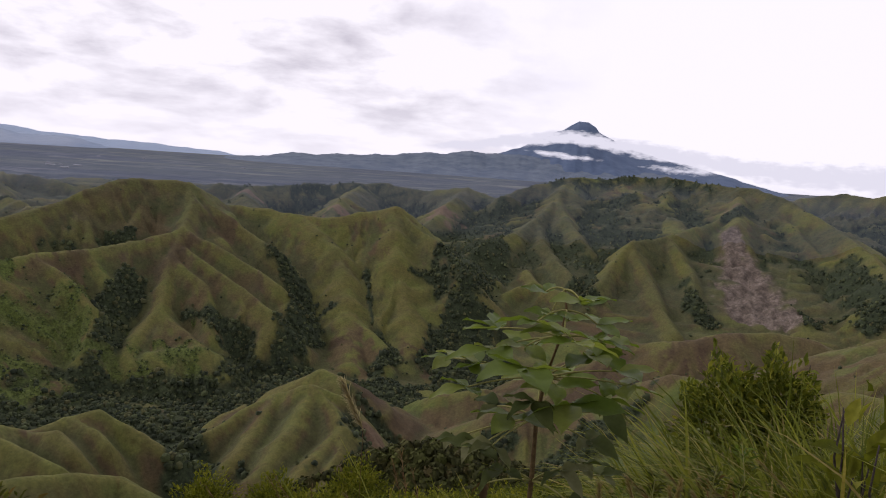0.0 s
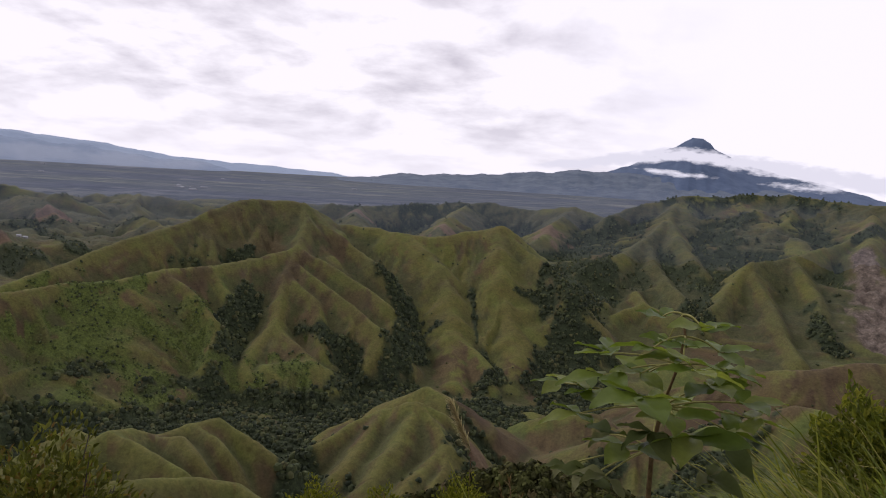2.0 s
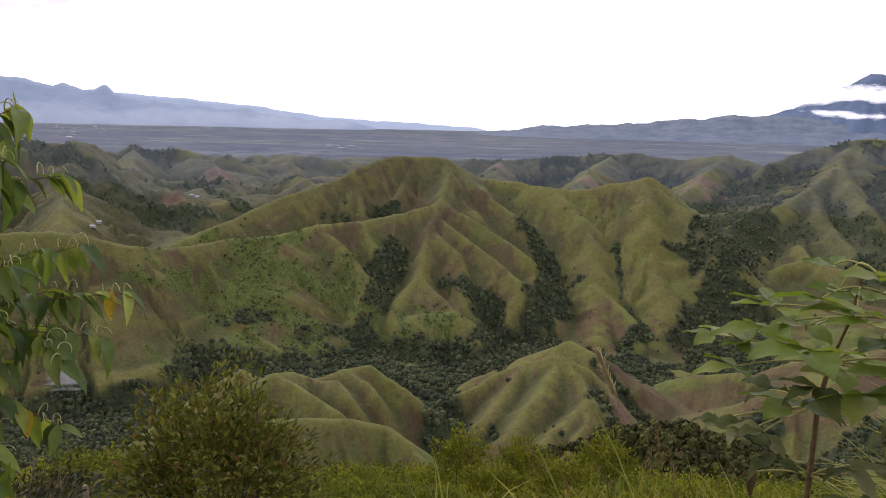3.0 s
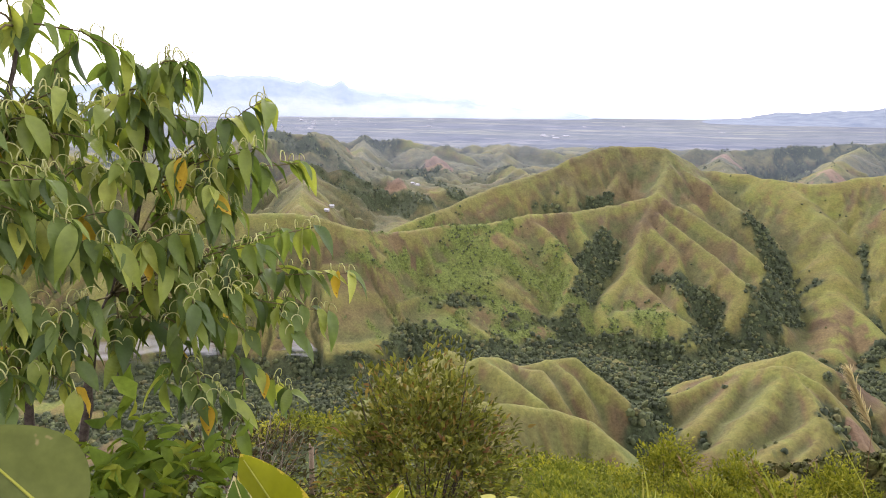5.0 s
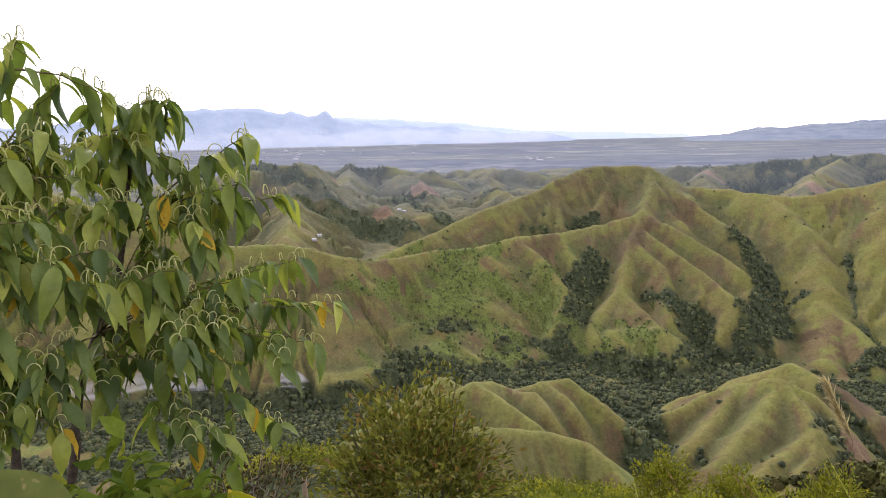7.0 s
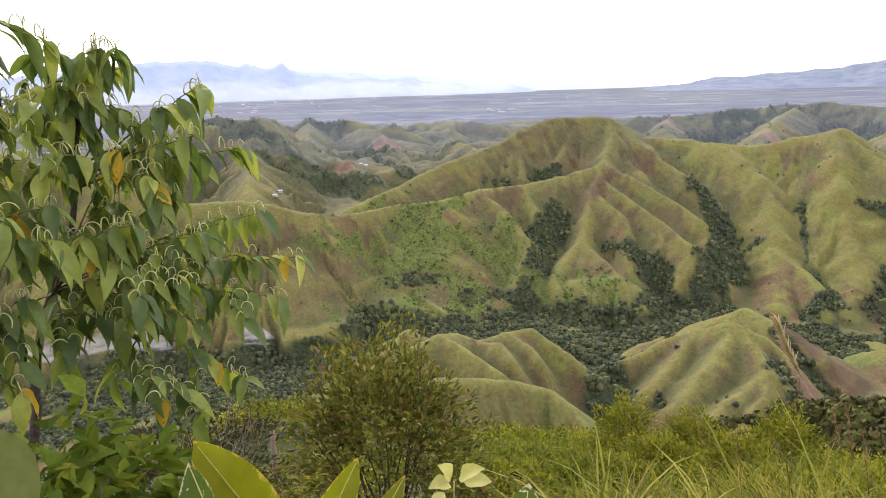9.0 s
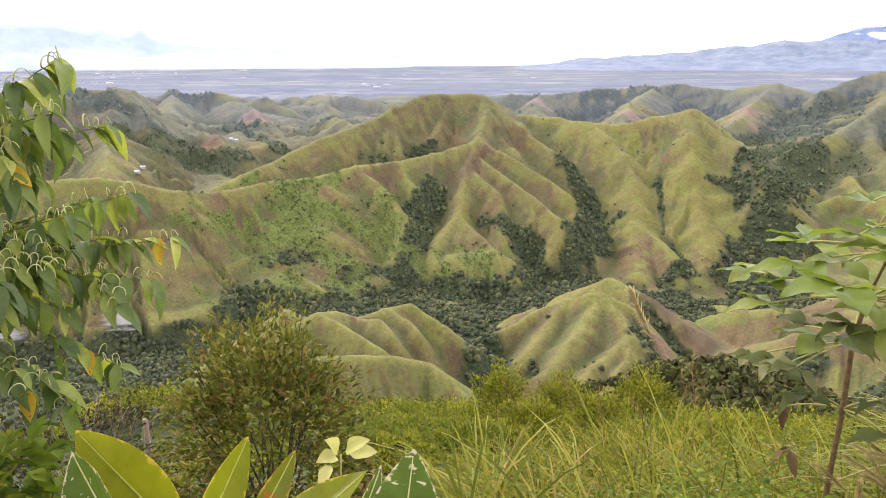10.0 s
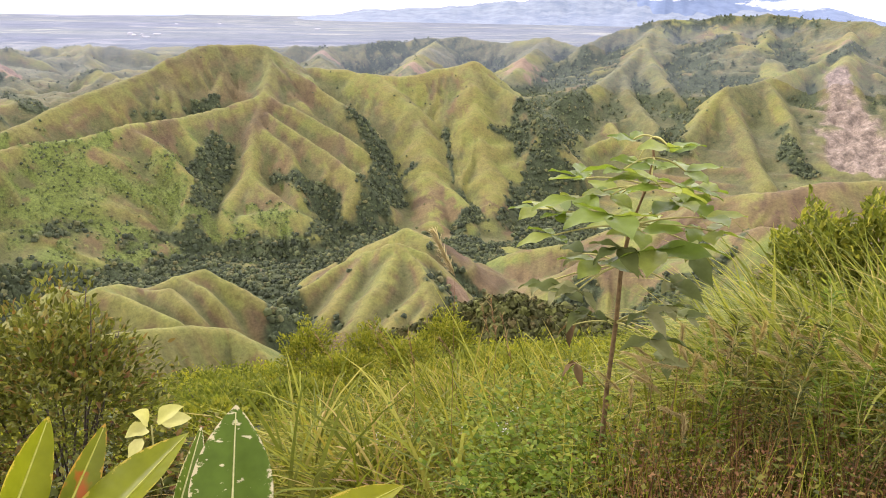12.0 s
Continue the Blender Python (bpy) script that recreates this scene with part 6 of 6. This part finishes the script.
def bushes():
    c = Vector((-2.72, 3.43, -1.28))
    leafy_bush("bush", "dense dark olive bush with small glossy leaves and reddish twigs", (c.x, c.y, ground_z(c.x, c.y) - 0.1), (0.62, 0.6, Vector((-2.67, 3.47, -0.07)).z - ground_z(c.x, c.y) + 0.1), 6800, 0.060, MAT_BUSH, 21)
    c = Vector((1.99, 4.48, -0.02))
    top = Vector((1.89, 4.52, 0.45)).z - ground_z(c.x, c.y)
    leafy_bush("bush", "dark leafy bush with pale shoot tips among tall grass", (c.x, c.y, ground_z(c.x, c.y)), (0.30, 0.35, top - 0.05), 3200, 0.06, MAT_DARKBUSH, 22, 3, low=0.35)
    c = Vector((2.21, 4.26, 0.07))
    top = Vector((2.11, 4.31, 0.56)).z - ground_z(c.x, c.y)
    leafy_bush("bush", "dark leafy bush with pale shoot tips among tall grass", (c.x, c.y, ground_z(c.x, c.y)), (0.24, 0.3, top - 0.05), 2600, 0.06, MAT_DARKBUSH, 23, 3, low=0.35)
    c = Vector((-2.44, 1.31, 0.14))
    leafy_bush("broadleaf_shrub", "low shrub with broad bright green leaves under the tree", (c.x, c.y, ground_z(c.x, c.y)), (0.42, 0.4, Vector((-2.41, 1.37, 0.36)).z - ground_z(c.x, c.y)), 820, 0.125, MAT_BRIGHT, 24, wide=0.55, lift=-0.9)
    c = Vector((1.67, 2.57, 0.68))
    leafy_bush("young_shrub", "small shrub with yellow-green leaves on the grassy edge", (c.x, c.y, ground_z(c.x, c.y)), (0.16, 0.15, Vector((1.66, 2.58, 0.79)).z - ground_z(c.x, c.y)), 70, 0.13, MAT_LIME, 25, 3)
    for seed in range(26):
        pick = random.Random(700 + seed)
        a, d = radians(pick.uniform(-4, 36)), pick.uniform(5.4, 14.0)
        x, y = -math.sin(a) * d, math.cos(a) * d
        wide, tall = pick.uniform(0.3, 0.6), pick.uniform(0.3, 0.55)
        leafy_bush("slope_bush", "soft yellow-green bush on the steep slope", (x, y, ground_z(x, y) - 0.05), (wide, wide, tall), 1500, 0.055, (MAT_FERNY, MAT_LIME)[seed % 2], 700 + seed, 2, wide=0.55)
    for a, d, tall in ((17.8, 9.5, 1.2), (12.2, 9.5, 1.1), (5.4, 9.5, 1.2), (9.0, 8.2, 0.85), (14.6, 7.4, 0.7)):
        x, y = -math.sin(radians(a)) * d, math.cos(radians(a)) * d
        leafy_bush("yellow_bush", "bright yellow-green bush standing out of the scrub", (x, y, ground_z(x, y) - 0.05), (0.42, 0.42, tall), 2600, 0.06, MAT_LIME, 740 + int(a), 3, wide=0.5)
    c = Vector((-5.35, 3.87, -2.03))
    leafy_bush("withered_shrub", "half-bare shrub with rusty leaves and grey twigs", (c.x, c.y, ground_z(c.x, c.y)), (0.9, 0.8, max(0.8, Vector((-5.33, 3.89, -1.39)).z - ground_z(c.x, c.y))), 1300, 0.07, MAT_RUST, 26, 14)


bushes()


# ---- grass, weeds and scrub over the edge ----
def grass_all():
    rng = np.random.default_rng(77)

    def tufts(name, label, mat, n, per, az, d, length, width, bend, power=1.0, spread=0.05, lean=0.35, scale=None):
        place, a, dist = patch_places(rng, n, az[0], az[1], d[0], d[1], power)
        size = np.ones(n) if scale is None else scale(a, dist)
        keep = size > 0.05
        place, size = place[keep], size[keep]
        m = len(place) * per
        base = np.repeat(place, per, axis=0) + np.concatenate([rng.normal(0, spread, (m, 2)), np.full((m, 1), -0.03)], 1)
        way = np.concatenate([rng.normal(0, lean, (m, 2)), np.ones((m, 1))], 1)
        L = np.repeat(size, per) * rng.uniform(length[0], length[1], m)
        me = blade_cloud(name, base, way, L, width * rng.uniform(0.6, 1.3, m), bend * rng.uniform(0.4, 1.5, m), mat, rng)
        tagged(new(name, me), label, "grass", kind="stuff")

    rise = lambda a, d: np.interp(a, [-44, -30, -26, -22, -18, -14, -11], [1.0, 1.12, 1.1, 0.95, 0.62, 0.42, 0.34])
    tufts("reed_grass", "tall arching green reed grass on the edge of the slope", MAT_REED, 400, 40, (-44, -11), (2.9, 5.2), (0.5, 1.3), 0.019, 1.45, 1.0, 0.08, 0.3, scale=rise)
    tufts("reed_clump", "thick clump of tall arching green reeds", MAT_REED, 95, 50, (-31, -20), (3.1, 4.7), (0.6, 1.4), 0.018, 1.7, 1.0, 0.06, 0.33, scale=rise)
    tufts("edge_grass", "golden green grass tufts along the edge", MAT_GOLD, 120, 110, (-20, 24), (2.3, 4.6), (0.4, 1.0), 0.014, 1.6, 1.2, 0.035, 0.55, scale=lambda a, d: np.interp(a, [-20, 3, 12, 27], [1.0, 0.95, 0.75, 0.55]))
    tufts("long_grass", "long bright green grass blades standing out of the tufts", MAT_REED, 46, 14, (-13, 22), (2.1, 3.6), (0.6, 1.1), 0.019, 1.4, 1.0, 0.04, 0.5)
    tufts("straw_grass", "dry straw-coloured grass among the green", MAT_STRAW, 130, 10, (-34, 10), (2.1, 4.4), (0.3, 0.7), 0.007, 1.4, lean=0.55)
    tufts("short_grass", "short green grass between the weeds", MAT_REED, 400, 10, (-44, 80), (1.2, 3.2), (0.15, 0.4), 0.007, 1.0, lean=0.5)

    def weeds(name, label, mat, n, per, az, d, tall, leaf, round_=0.5, power=1.0, spread=0.055, stalk=None):
        place, a, dist = patch_places(rng, n, az[0], az[1], d[0], d[1], power)
        h = rng.uniform(tall[0], tall[1], n)
        m = n * per
        up = rng.uniform(0.1, 1, m)
        lean = rng.normal(0, 0.15, (n, 2)) * h[:, None]
        spot = np.repeat(place, per, axis=0) + np.concatenate([rng.normal(0, spread, (m, 2)) + np.repeat(lean, per, axis=0) * up[:, None], (up * np.repeat(h, per))[:, None]], 1)
        ang = rng.uniform(0, 2 * np.pi, m)
        way = np.stack([np.cos(ang), np.sin(ang), rng.uniform(-0.2, 0.7, m)], 1)
        L = leaf * rng.uniform(0.6, 1.3, m)
        tagged(new(name, leaf_cloud(name, spot, way, L, L * round_, mat, rng, leaf > 0.03)), label, "weeds", kind="stuff")
        if stalk:
            base = np.repeat(place, 4, axis=0) + np.concatenate([rng.normal(0, spread * 0.7, (4 * n, 2)), np.zeros((4 * n, 1))], 1)
            way = np.concatenate([np.repeat(lean, 4, axis=0), np.repeat(h, 4)[:, None]], 1)
            tagged(new("weed_stalks", blade_cloud("weed_stalks", base, way, np.repeat(h, 4) * 1.05, 0.0045, 0.15, stalk, rng, 3)), "thin dry stalks of the weeds", "weeds", kind="stuff")

    weeds("leafy_weeds", "low leafy weeds matting the ground", MAT_WEED, 480, 60, (-44, -7), (1.4, 3.6), (0.12, 0.6), 0.022, spread=0.045, stalk=MAT_REED)
    weeds("low_weeds", "low green weeds under the grass tufts", MAT_WEED, 420, 36, (-7, 32), (1.4, 3.4), (0.05, 0.2), 0.028)
    weeds("bright_weeds", "bright green clover-like weeds by the sapling", MAT_BRIGHT, 95, 70, (-11, 4), (1.9, 3.0), (0.25, 0.7), 0.026, 0.6, spread=0.05)
    weeds("withered_weeds", "red-brown withered weeds with tiny leaves", MAT_BROWN, 330, 60, (-44, -13), (1.6, 3.2), (0.25, 0.62), 0.014, spread=0.035, stalk=MAT_BROWN)
    weeds("edge_weeds", "mixed weeds below the tree", MAT_WEED, 500, 26, (25, 80), (1.4, 5.0), (0.15, 0.5), 0.06)

    def scrub(name, label, mat, n, per, az, d, size, leaf, power=1.0, seed=0):
        place, a, dist = patch_places(rng, n, az[0], az[1], d[0], d[1], power)
        r = rng.uniform(size[0], size[1], n) * np.clip(dist / np.mean(d), 0.55, 1.25)
        m = n * per
        u = unit(rng.normal(0, 1, (m, 3)))
        u[:, 2] = np.abs(u[:, 2])
        lump = 1 + 0.25 * np.sin(u[:, 0] * 5 + np.repeat(rng.uniform(0, 6, n), per)) * np.sin(u[:, 1] * 6)
        spot = np.repeat(place, per, axis=0) + u * (np.repeat(r, per) * lump * rng.uniform(0.55, 1.08, m))[:, None] * np.array([1, 1, 0.95])
        way = u + rng.normal(0, 0.6, (m, 3))
        L = leaf * rng.uniform(0.6, 1.3, m) * np.repeat(np.clip(dist / np.mean(d), 0.6, 1.8), per)
        me = leaf_cloud(name, spot, way, L, L * 0.62, mat, rng, False)
        me.attributes.new("tone", "FLOAT", "POINT").data.foreach_set("value", np.repeat(rng.uniform(0, 1, n), per * 4).astype(np.float32))
        tagged(new(name, me), label, "scrub", kind="stuff")

    scrub("near_scrub", "yellow-green scrub covering the steep slope", MAT_SCRUB, 190, 440, (-44, 50), (4.6, 17), (0.2, 0.6), 0.062)
    scrub("slope_scrub", "yellow-green scrub covering the steep slope", MAT_SCRUB, 300, 230, (-44, 50), (13, 38), (0.35, 1.0), 0.13)
    scrub("lower_scrub", "yellow-green scrub further down the slope", MAT_SCRUB, 420, 130, (-44, 74), (32, 125), (0.9, 2.3), 0.34)
    scrub("rusty_scrub", "rusty brown scrub on the slope below the tree", MAT_RUST, 120, 200, (30, 70), (6, 60), (0.4, 1.1), 0.12)
    scrub("spur_scrub", "green scrub covering the spur below the tree", MAT_SCRUB, 150, 260, (32, 62), (7, 45), (0.3, 1.0), 0.12)


grass_all()


# ---- seed heads and dry stalks that stand above the grass ----
def seed_head(tip, low, bushy, mat, seed):
    rng = np.random.default_rng(seed)
    tip, low = Vector(tip), Vector(low)
    foot = Vector((low.x, low.y, ground_z(low.x, low.y)))
    plant = thing("seed_head", foot, "dry feathery grass seed head on a thin stalk", "grass", "seed heads above the grass")
    bm = bmesh.new()
    tube(bm, [p - foot for p in bent(foot, low, 0.0, 4)] + [tip - foot], 0.0014, 0.0007, 5)
    part("stalk", bm, MAT_STRAW, plant)
    n = int(150 * bushy)
    f = rng.uniform(0, 1, n)[:, None]
    way = np.array(tip - low)
    place = np.array(low - foot) + way * f
    hair = unit(way) + rng.normal(0, 0.17, (n, 3))
    part("plume", blade_cloud("plume", place, hair, 0.022 + 0.1 * np.linalg.norm(way), 0.0022, 0.5, mat, rng, 3), None, plant, "feathery straw-coloured plume", kind="stuff")


PALE_PLUME = leaf_material("pale_plume", ((0.0, (0.40, 0.33, 0.20)), (1.0, (0.58, 0.49, 0.32))), 0.4, 0.8)
seed_head((-0.26, 2.30, 0.87), (-0.19, 2.30, 0.72), 3.2, PALE_PLUME, 1)
for seed, (tip, low) in enumerate((((-0.70, 3.23, 0.07), (-0.60, 3.25, -0.14)), ((-0.46, 2.96, 0.16), (-0.43, 2.97, -0.02)), ((-0.07, 2.70, 0.47), (-0.04, 2.70, 0.29)), ((-0.02, 2.80, 0.35), (0.03, 2.80, 0.14)), ((-1.00, 3.25, -0.01), (-0.92, 3.27, -0.18)), ((-0.33, 3.18, 0.04), (-0.24, 3.19, -0.09)), ((-0.68, 3.26, 0.06), (-0.57, 3.28, -0.11)), ((-0.12, 3.13, 0.24), (-0.08, 3.13, 0.10)))):
    seed_head(tip, low, 0.22, MAT_STRAW, 10 + seed)
for seed in range(84):
    pick = random.Random(100 + seed)
    clump = ((-17, 2.7), (-20, 2.9), (-23, 3.0), (-27, 2.8), (-14, 2.5))[seed % 5]
    a, d = radians(pick.gauss(clump[0], 1.6)), pick.gauss(clump[1], 0.2)
    low = Vector((-math.sin(a) * d, math.cos(a) * d, 0))
    low.z = ground_z(low.x, low.y) + pick.uniform(0.25, 0.75)
    seed_head(low + Vector((pick.uniform(-0.13, 0.02), pick.uniform(-0.06, 0.06), pick.uniform(0.03, 0.11))), low, 1.1, MAT_PLUME, 200 + seed)


# ---- tall weeds with narrow leaves ----
def tall_weeds():
    for seed in range(16):
        pick, rng = random.Random(500 + seed), np.random.default_rng(500 + seed)
        a, d = radians(pick.uniform(-30, -15)), pick.uniform(2.1, 2.9)
        foot = Vector((-math.sin(a) * d, math.cos(a) * d, 0))
        foot.z = ground_z(foot.x, foot.y) - 0.01
        plant = thing("tall_weed", foot, "tall thin weed with narrow dull green leaves", "weed", "tall weeds among the grass")
        tall = pick.uniform(0.5, 0.95)
        tip = Vector((pick.uniform(-0.12, 0.16), pick.uniform(-0.1, 0.1), tall))
        pts = bent((0, 0, 0), tip, 0.02, 7, 0.01, pick)
        bm = bmesh.new()
        tube(bm, pts, 0.004, 0.0015, 5)
        part("stem", bm, MAT_PETIOLE, plant)
        n = 260
        f = rng.uniform(0.15, 1.0, n)
        spine = np.array([list(q) for q in pts])
        place = np.stack([np.interp(f, np.linspace(0, 1, len(pts)), spine[:, k]) for k in range(3)], 1)
        ang = rng.uniform(0, 2 * np.pi, n)
        out = np.stack([np.cos(ang), np.sin(ang), rng.uniform(0.2, 1.0, n)], 1)
        place = place + out * (rng.uniform(0, 0.09, n) * (1.15 - f))[:, None]
        part("foliage", leaf_cloud("foliage", place, out, 0.045 * rng.uniform(0.5, 1.2, n), 0.009, MAT_WEED if seed % 3 else MAT_BRIGHT, rng, False), None, plant, kind="stuff")


tall_weeds()


# ---- small signs of people in the distance ----
MAT_PALE_WALL = material("pale_wall", lambda n, link, b: link(ramp_node(n, link, noise_node(n, link, None, 3.0), (0.3, (0.30, 0.30, 0.31)), (0.7, (0.42, 0.41, 0.41))), b.inputs["Base Color"]), 0.9)
MAT_TIN = material("tin_roof", lambda n, link, b: link(ramp_node(n, link, noise_node(n, link, None, 2.0), (0.3, (0.30, 0.31, 0.34)), (0.7, (0.48, 0.49, 0.52))), b.inputs["Base Color"]), 0.5)
MAT_WOOD_POST = bark_material("weathered_post", (0.12, 0.09, 0.06), (0.25, 0.19, 0.13))


def house(name, label, place, length, width, tall, turn, group):
    """A plain hut: four walls with a door opening's panel and a gabled roof with eaves."""
    x, y = place
    ob = thing(name, (x, y, ground_z(x, y) - 0.4), label, "house", group)
    ob.rotation_euler = (0, 0, radians(turn))
    bm = bmesh.new()
    l, w = length / 2, width / 2
    lo = [bm.verts.new((sx * l, sy * w, 0)) for sx, sy in ((-1, -1), (1, -1), (1, 1), (-1, 1))]
    hi = [bm.verts.new((sx * l, sy * w, tall)) for sx, sy in ((-1, -1), (1, -1), (1, 1), (-1, 1))]
    ends = [bm.verts.new((sx * l, 0, tall + 0.35 * width)) for sx in (-1, 1)]
    for k in range(4):
        bm.faces.new((lo[k], lo[(k + 1) % 4], hi[(k + 1) % 4], hi[k]))
    bm.faces.new((hi[3], hi[0], ends[0]))
    bm.faces.new((hi[1], hi[2], ends[1]))
    part("wall", bm, MAT_PALE_WALL, ob)
    for side in (-1, 1):
        bm = bmesh.new()
        top, low, over = tall + 0.35 * width + 0.05, tall - 0.1, l + 0.4
        q = [(-over, 0, top), (over, 0, top), (over, side * (w + 0.4), low), (-over, side * (w + 0.4), low)]
        a = [bm.verts.new(v) for v in q]
        b = [bm.verts.new((v[0], v[1], v[2] + 0.12)) for v in q]
        bm.faces.new(a)
        bm.faces.new(b[::-1])
        for k in range(4):
            bm.faces.new((a[k], a[(k + 1) % 4], b[(k + 1) % 4], b[k]))
        part("roof", bm, MAT_TIN, ob)
    return ob


HUTS = [((-643, 780), 10), ((-597, 558), 20), ((-611, 579), 60), ((-652, 780), 15)]
SMOKE = [(69.1, -16.98, 0.80), (63.9, -17.59, 1.20), (60.7, -17.81, 1.40), (57.7, -18.37, 1.00), (53.8, -18.98, 0.50)]
WISP = [(51.5, -18.73, 0.60), (50.1, -18.61, 1.00), (48.9, -18.91, 0.90), (47.5, -19.44, 0.40)]
for spot, turn in HUTS:
    house("hut", "small tin-roofed hut on a grassy ridge", spot, 5, 3.6, 2.3, turn, "huts on the ridges")


def town():
    rng = random.Random(12)
    first = None
    for a0, a1, d0, d1, n in ((45, 53, 2600, 3900, 16), (36, 45, 2600, 3900, 6), (27.5, 29.5, 2150, 2400, 6), (14, 27, 2700, 3900, 3)):
        for _ in range(n):
            a, d = radians(rng.uniform(a0, a1)), rng.uniform(d0, d1)
            x, y = -math.sin(a) * d, math.cos(a) * d
            if first is None:
                first = house("town_building", "white-roofed building in the hazy plain", (x, y), 16, 8, 3.5, 20, "buildings in the plain")
            else:
                copy_thing(first, pose(x, y, ground_z(x, y) - 0.4, 0, 0, rng.uniform(-25, 25)) @ Matrix.Diagonal((rng.uniform(0.35, 1.5), rng.uniform(0.4, 1.0), rng.uniform(0.35, 0.8), 1)))


town()

# pale smoke that lies in the valley behind the tree, and a thin column over the town
MAT_SMOKE = cloud_material("thin_smoke", 0.05, 0.5, 0.6)
cloud_bank("valley_smoke", "thin grey smoke lying over the valley floor", MAT_SMOKE, 325, SMOKE, 0.75)
cloud_bank("smoke_wisp", "white wisp of smoke above the wooded valley", MAT_SMOKE, 415, WISP, 0.9)


def stake():
    foot = Vector((-6.04, 5.39, -3.05))
    foot.z = ground_z(foot.x, foot.y)
    ob = thing("stake", foot, "weathered wooden stake standing in the scrub", "post")
    bm = bmesh.new()
    tube(bm, [(0, 0, -0.2), (0.01, 0, 0.5), (0.0, 0.01, Vector((-6.00, 5.43, -2.39)).z - foot.z)], 0.035, 0.03, 8, 0.04)
    part("post", bm, MAT_WOOD_POST, ob)


stake()


def dry_twigs():
    rng = random.Random(9)
    foot = Vector((-4.56, 3.43, -1.50))
    foot.z = ground_z(foot.x, foot.y)
    ob = thing("dead_branch", foot, "grey leafless branches of a dead shrub", "branch")
    for k in range(16):
        tip = Vector((-4.55, 3.44, -1.09)) + Vector((rng.uniform(-0.6, 0.6), rng.uniform(-0.5, 0.5), rng.uniform(-0.25, 0.2))) - foot
        bm = bmesh.new()
        pts = bent((0, 0, 0), tip, -0.05, 6, 0.04, rng)
        tube(bm, pts, 0.009, 0.002, 5)
        for j in (3, 4, 5):
            tube(bm, [pts[j], pts[j] + Vector((rng.uniform(-0.2, 0.2), rng.uniform(-0.2, 0.2), rng.uniform(0.0, 0.2)))], 0.003, 0.0012, 4)
        part("twig", bm, MAT_TWIG, ob)


dry_twigs()


def flowers():
    rng = np.random.default_rng(8)
    place, a, d = patch_places(rng, 14, -4, 12, 2.4, 3.4)
    n = 14 * 14
    spot = np.repeat(place + np.array([0, 0, 1.0]) * rng.uniform(0.25, 0.5, (14, 1)), 14, axis=0) + rng.normal(0, 0.018, (n, 3))
    white = leaf_material("white_petal", ((0, (0.55, 0.55, 0.55)), (1, (0.75, 0.75, 0.72))), 0.3, 0.7)
    tagged(new("white_flowers", leaf_cloud("white_flowers", spot, rng.normal(0, 1, (n, 3)), 0.012, 0.009, white, rng, False)), "tiny white flower heads among the weeds", "flowers", kind="stuff")


flowers()
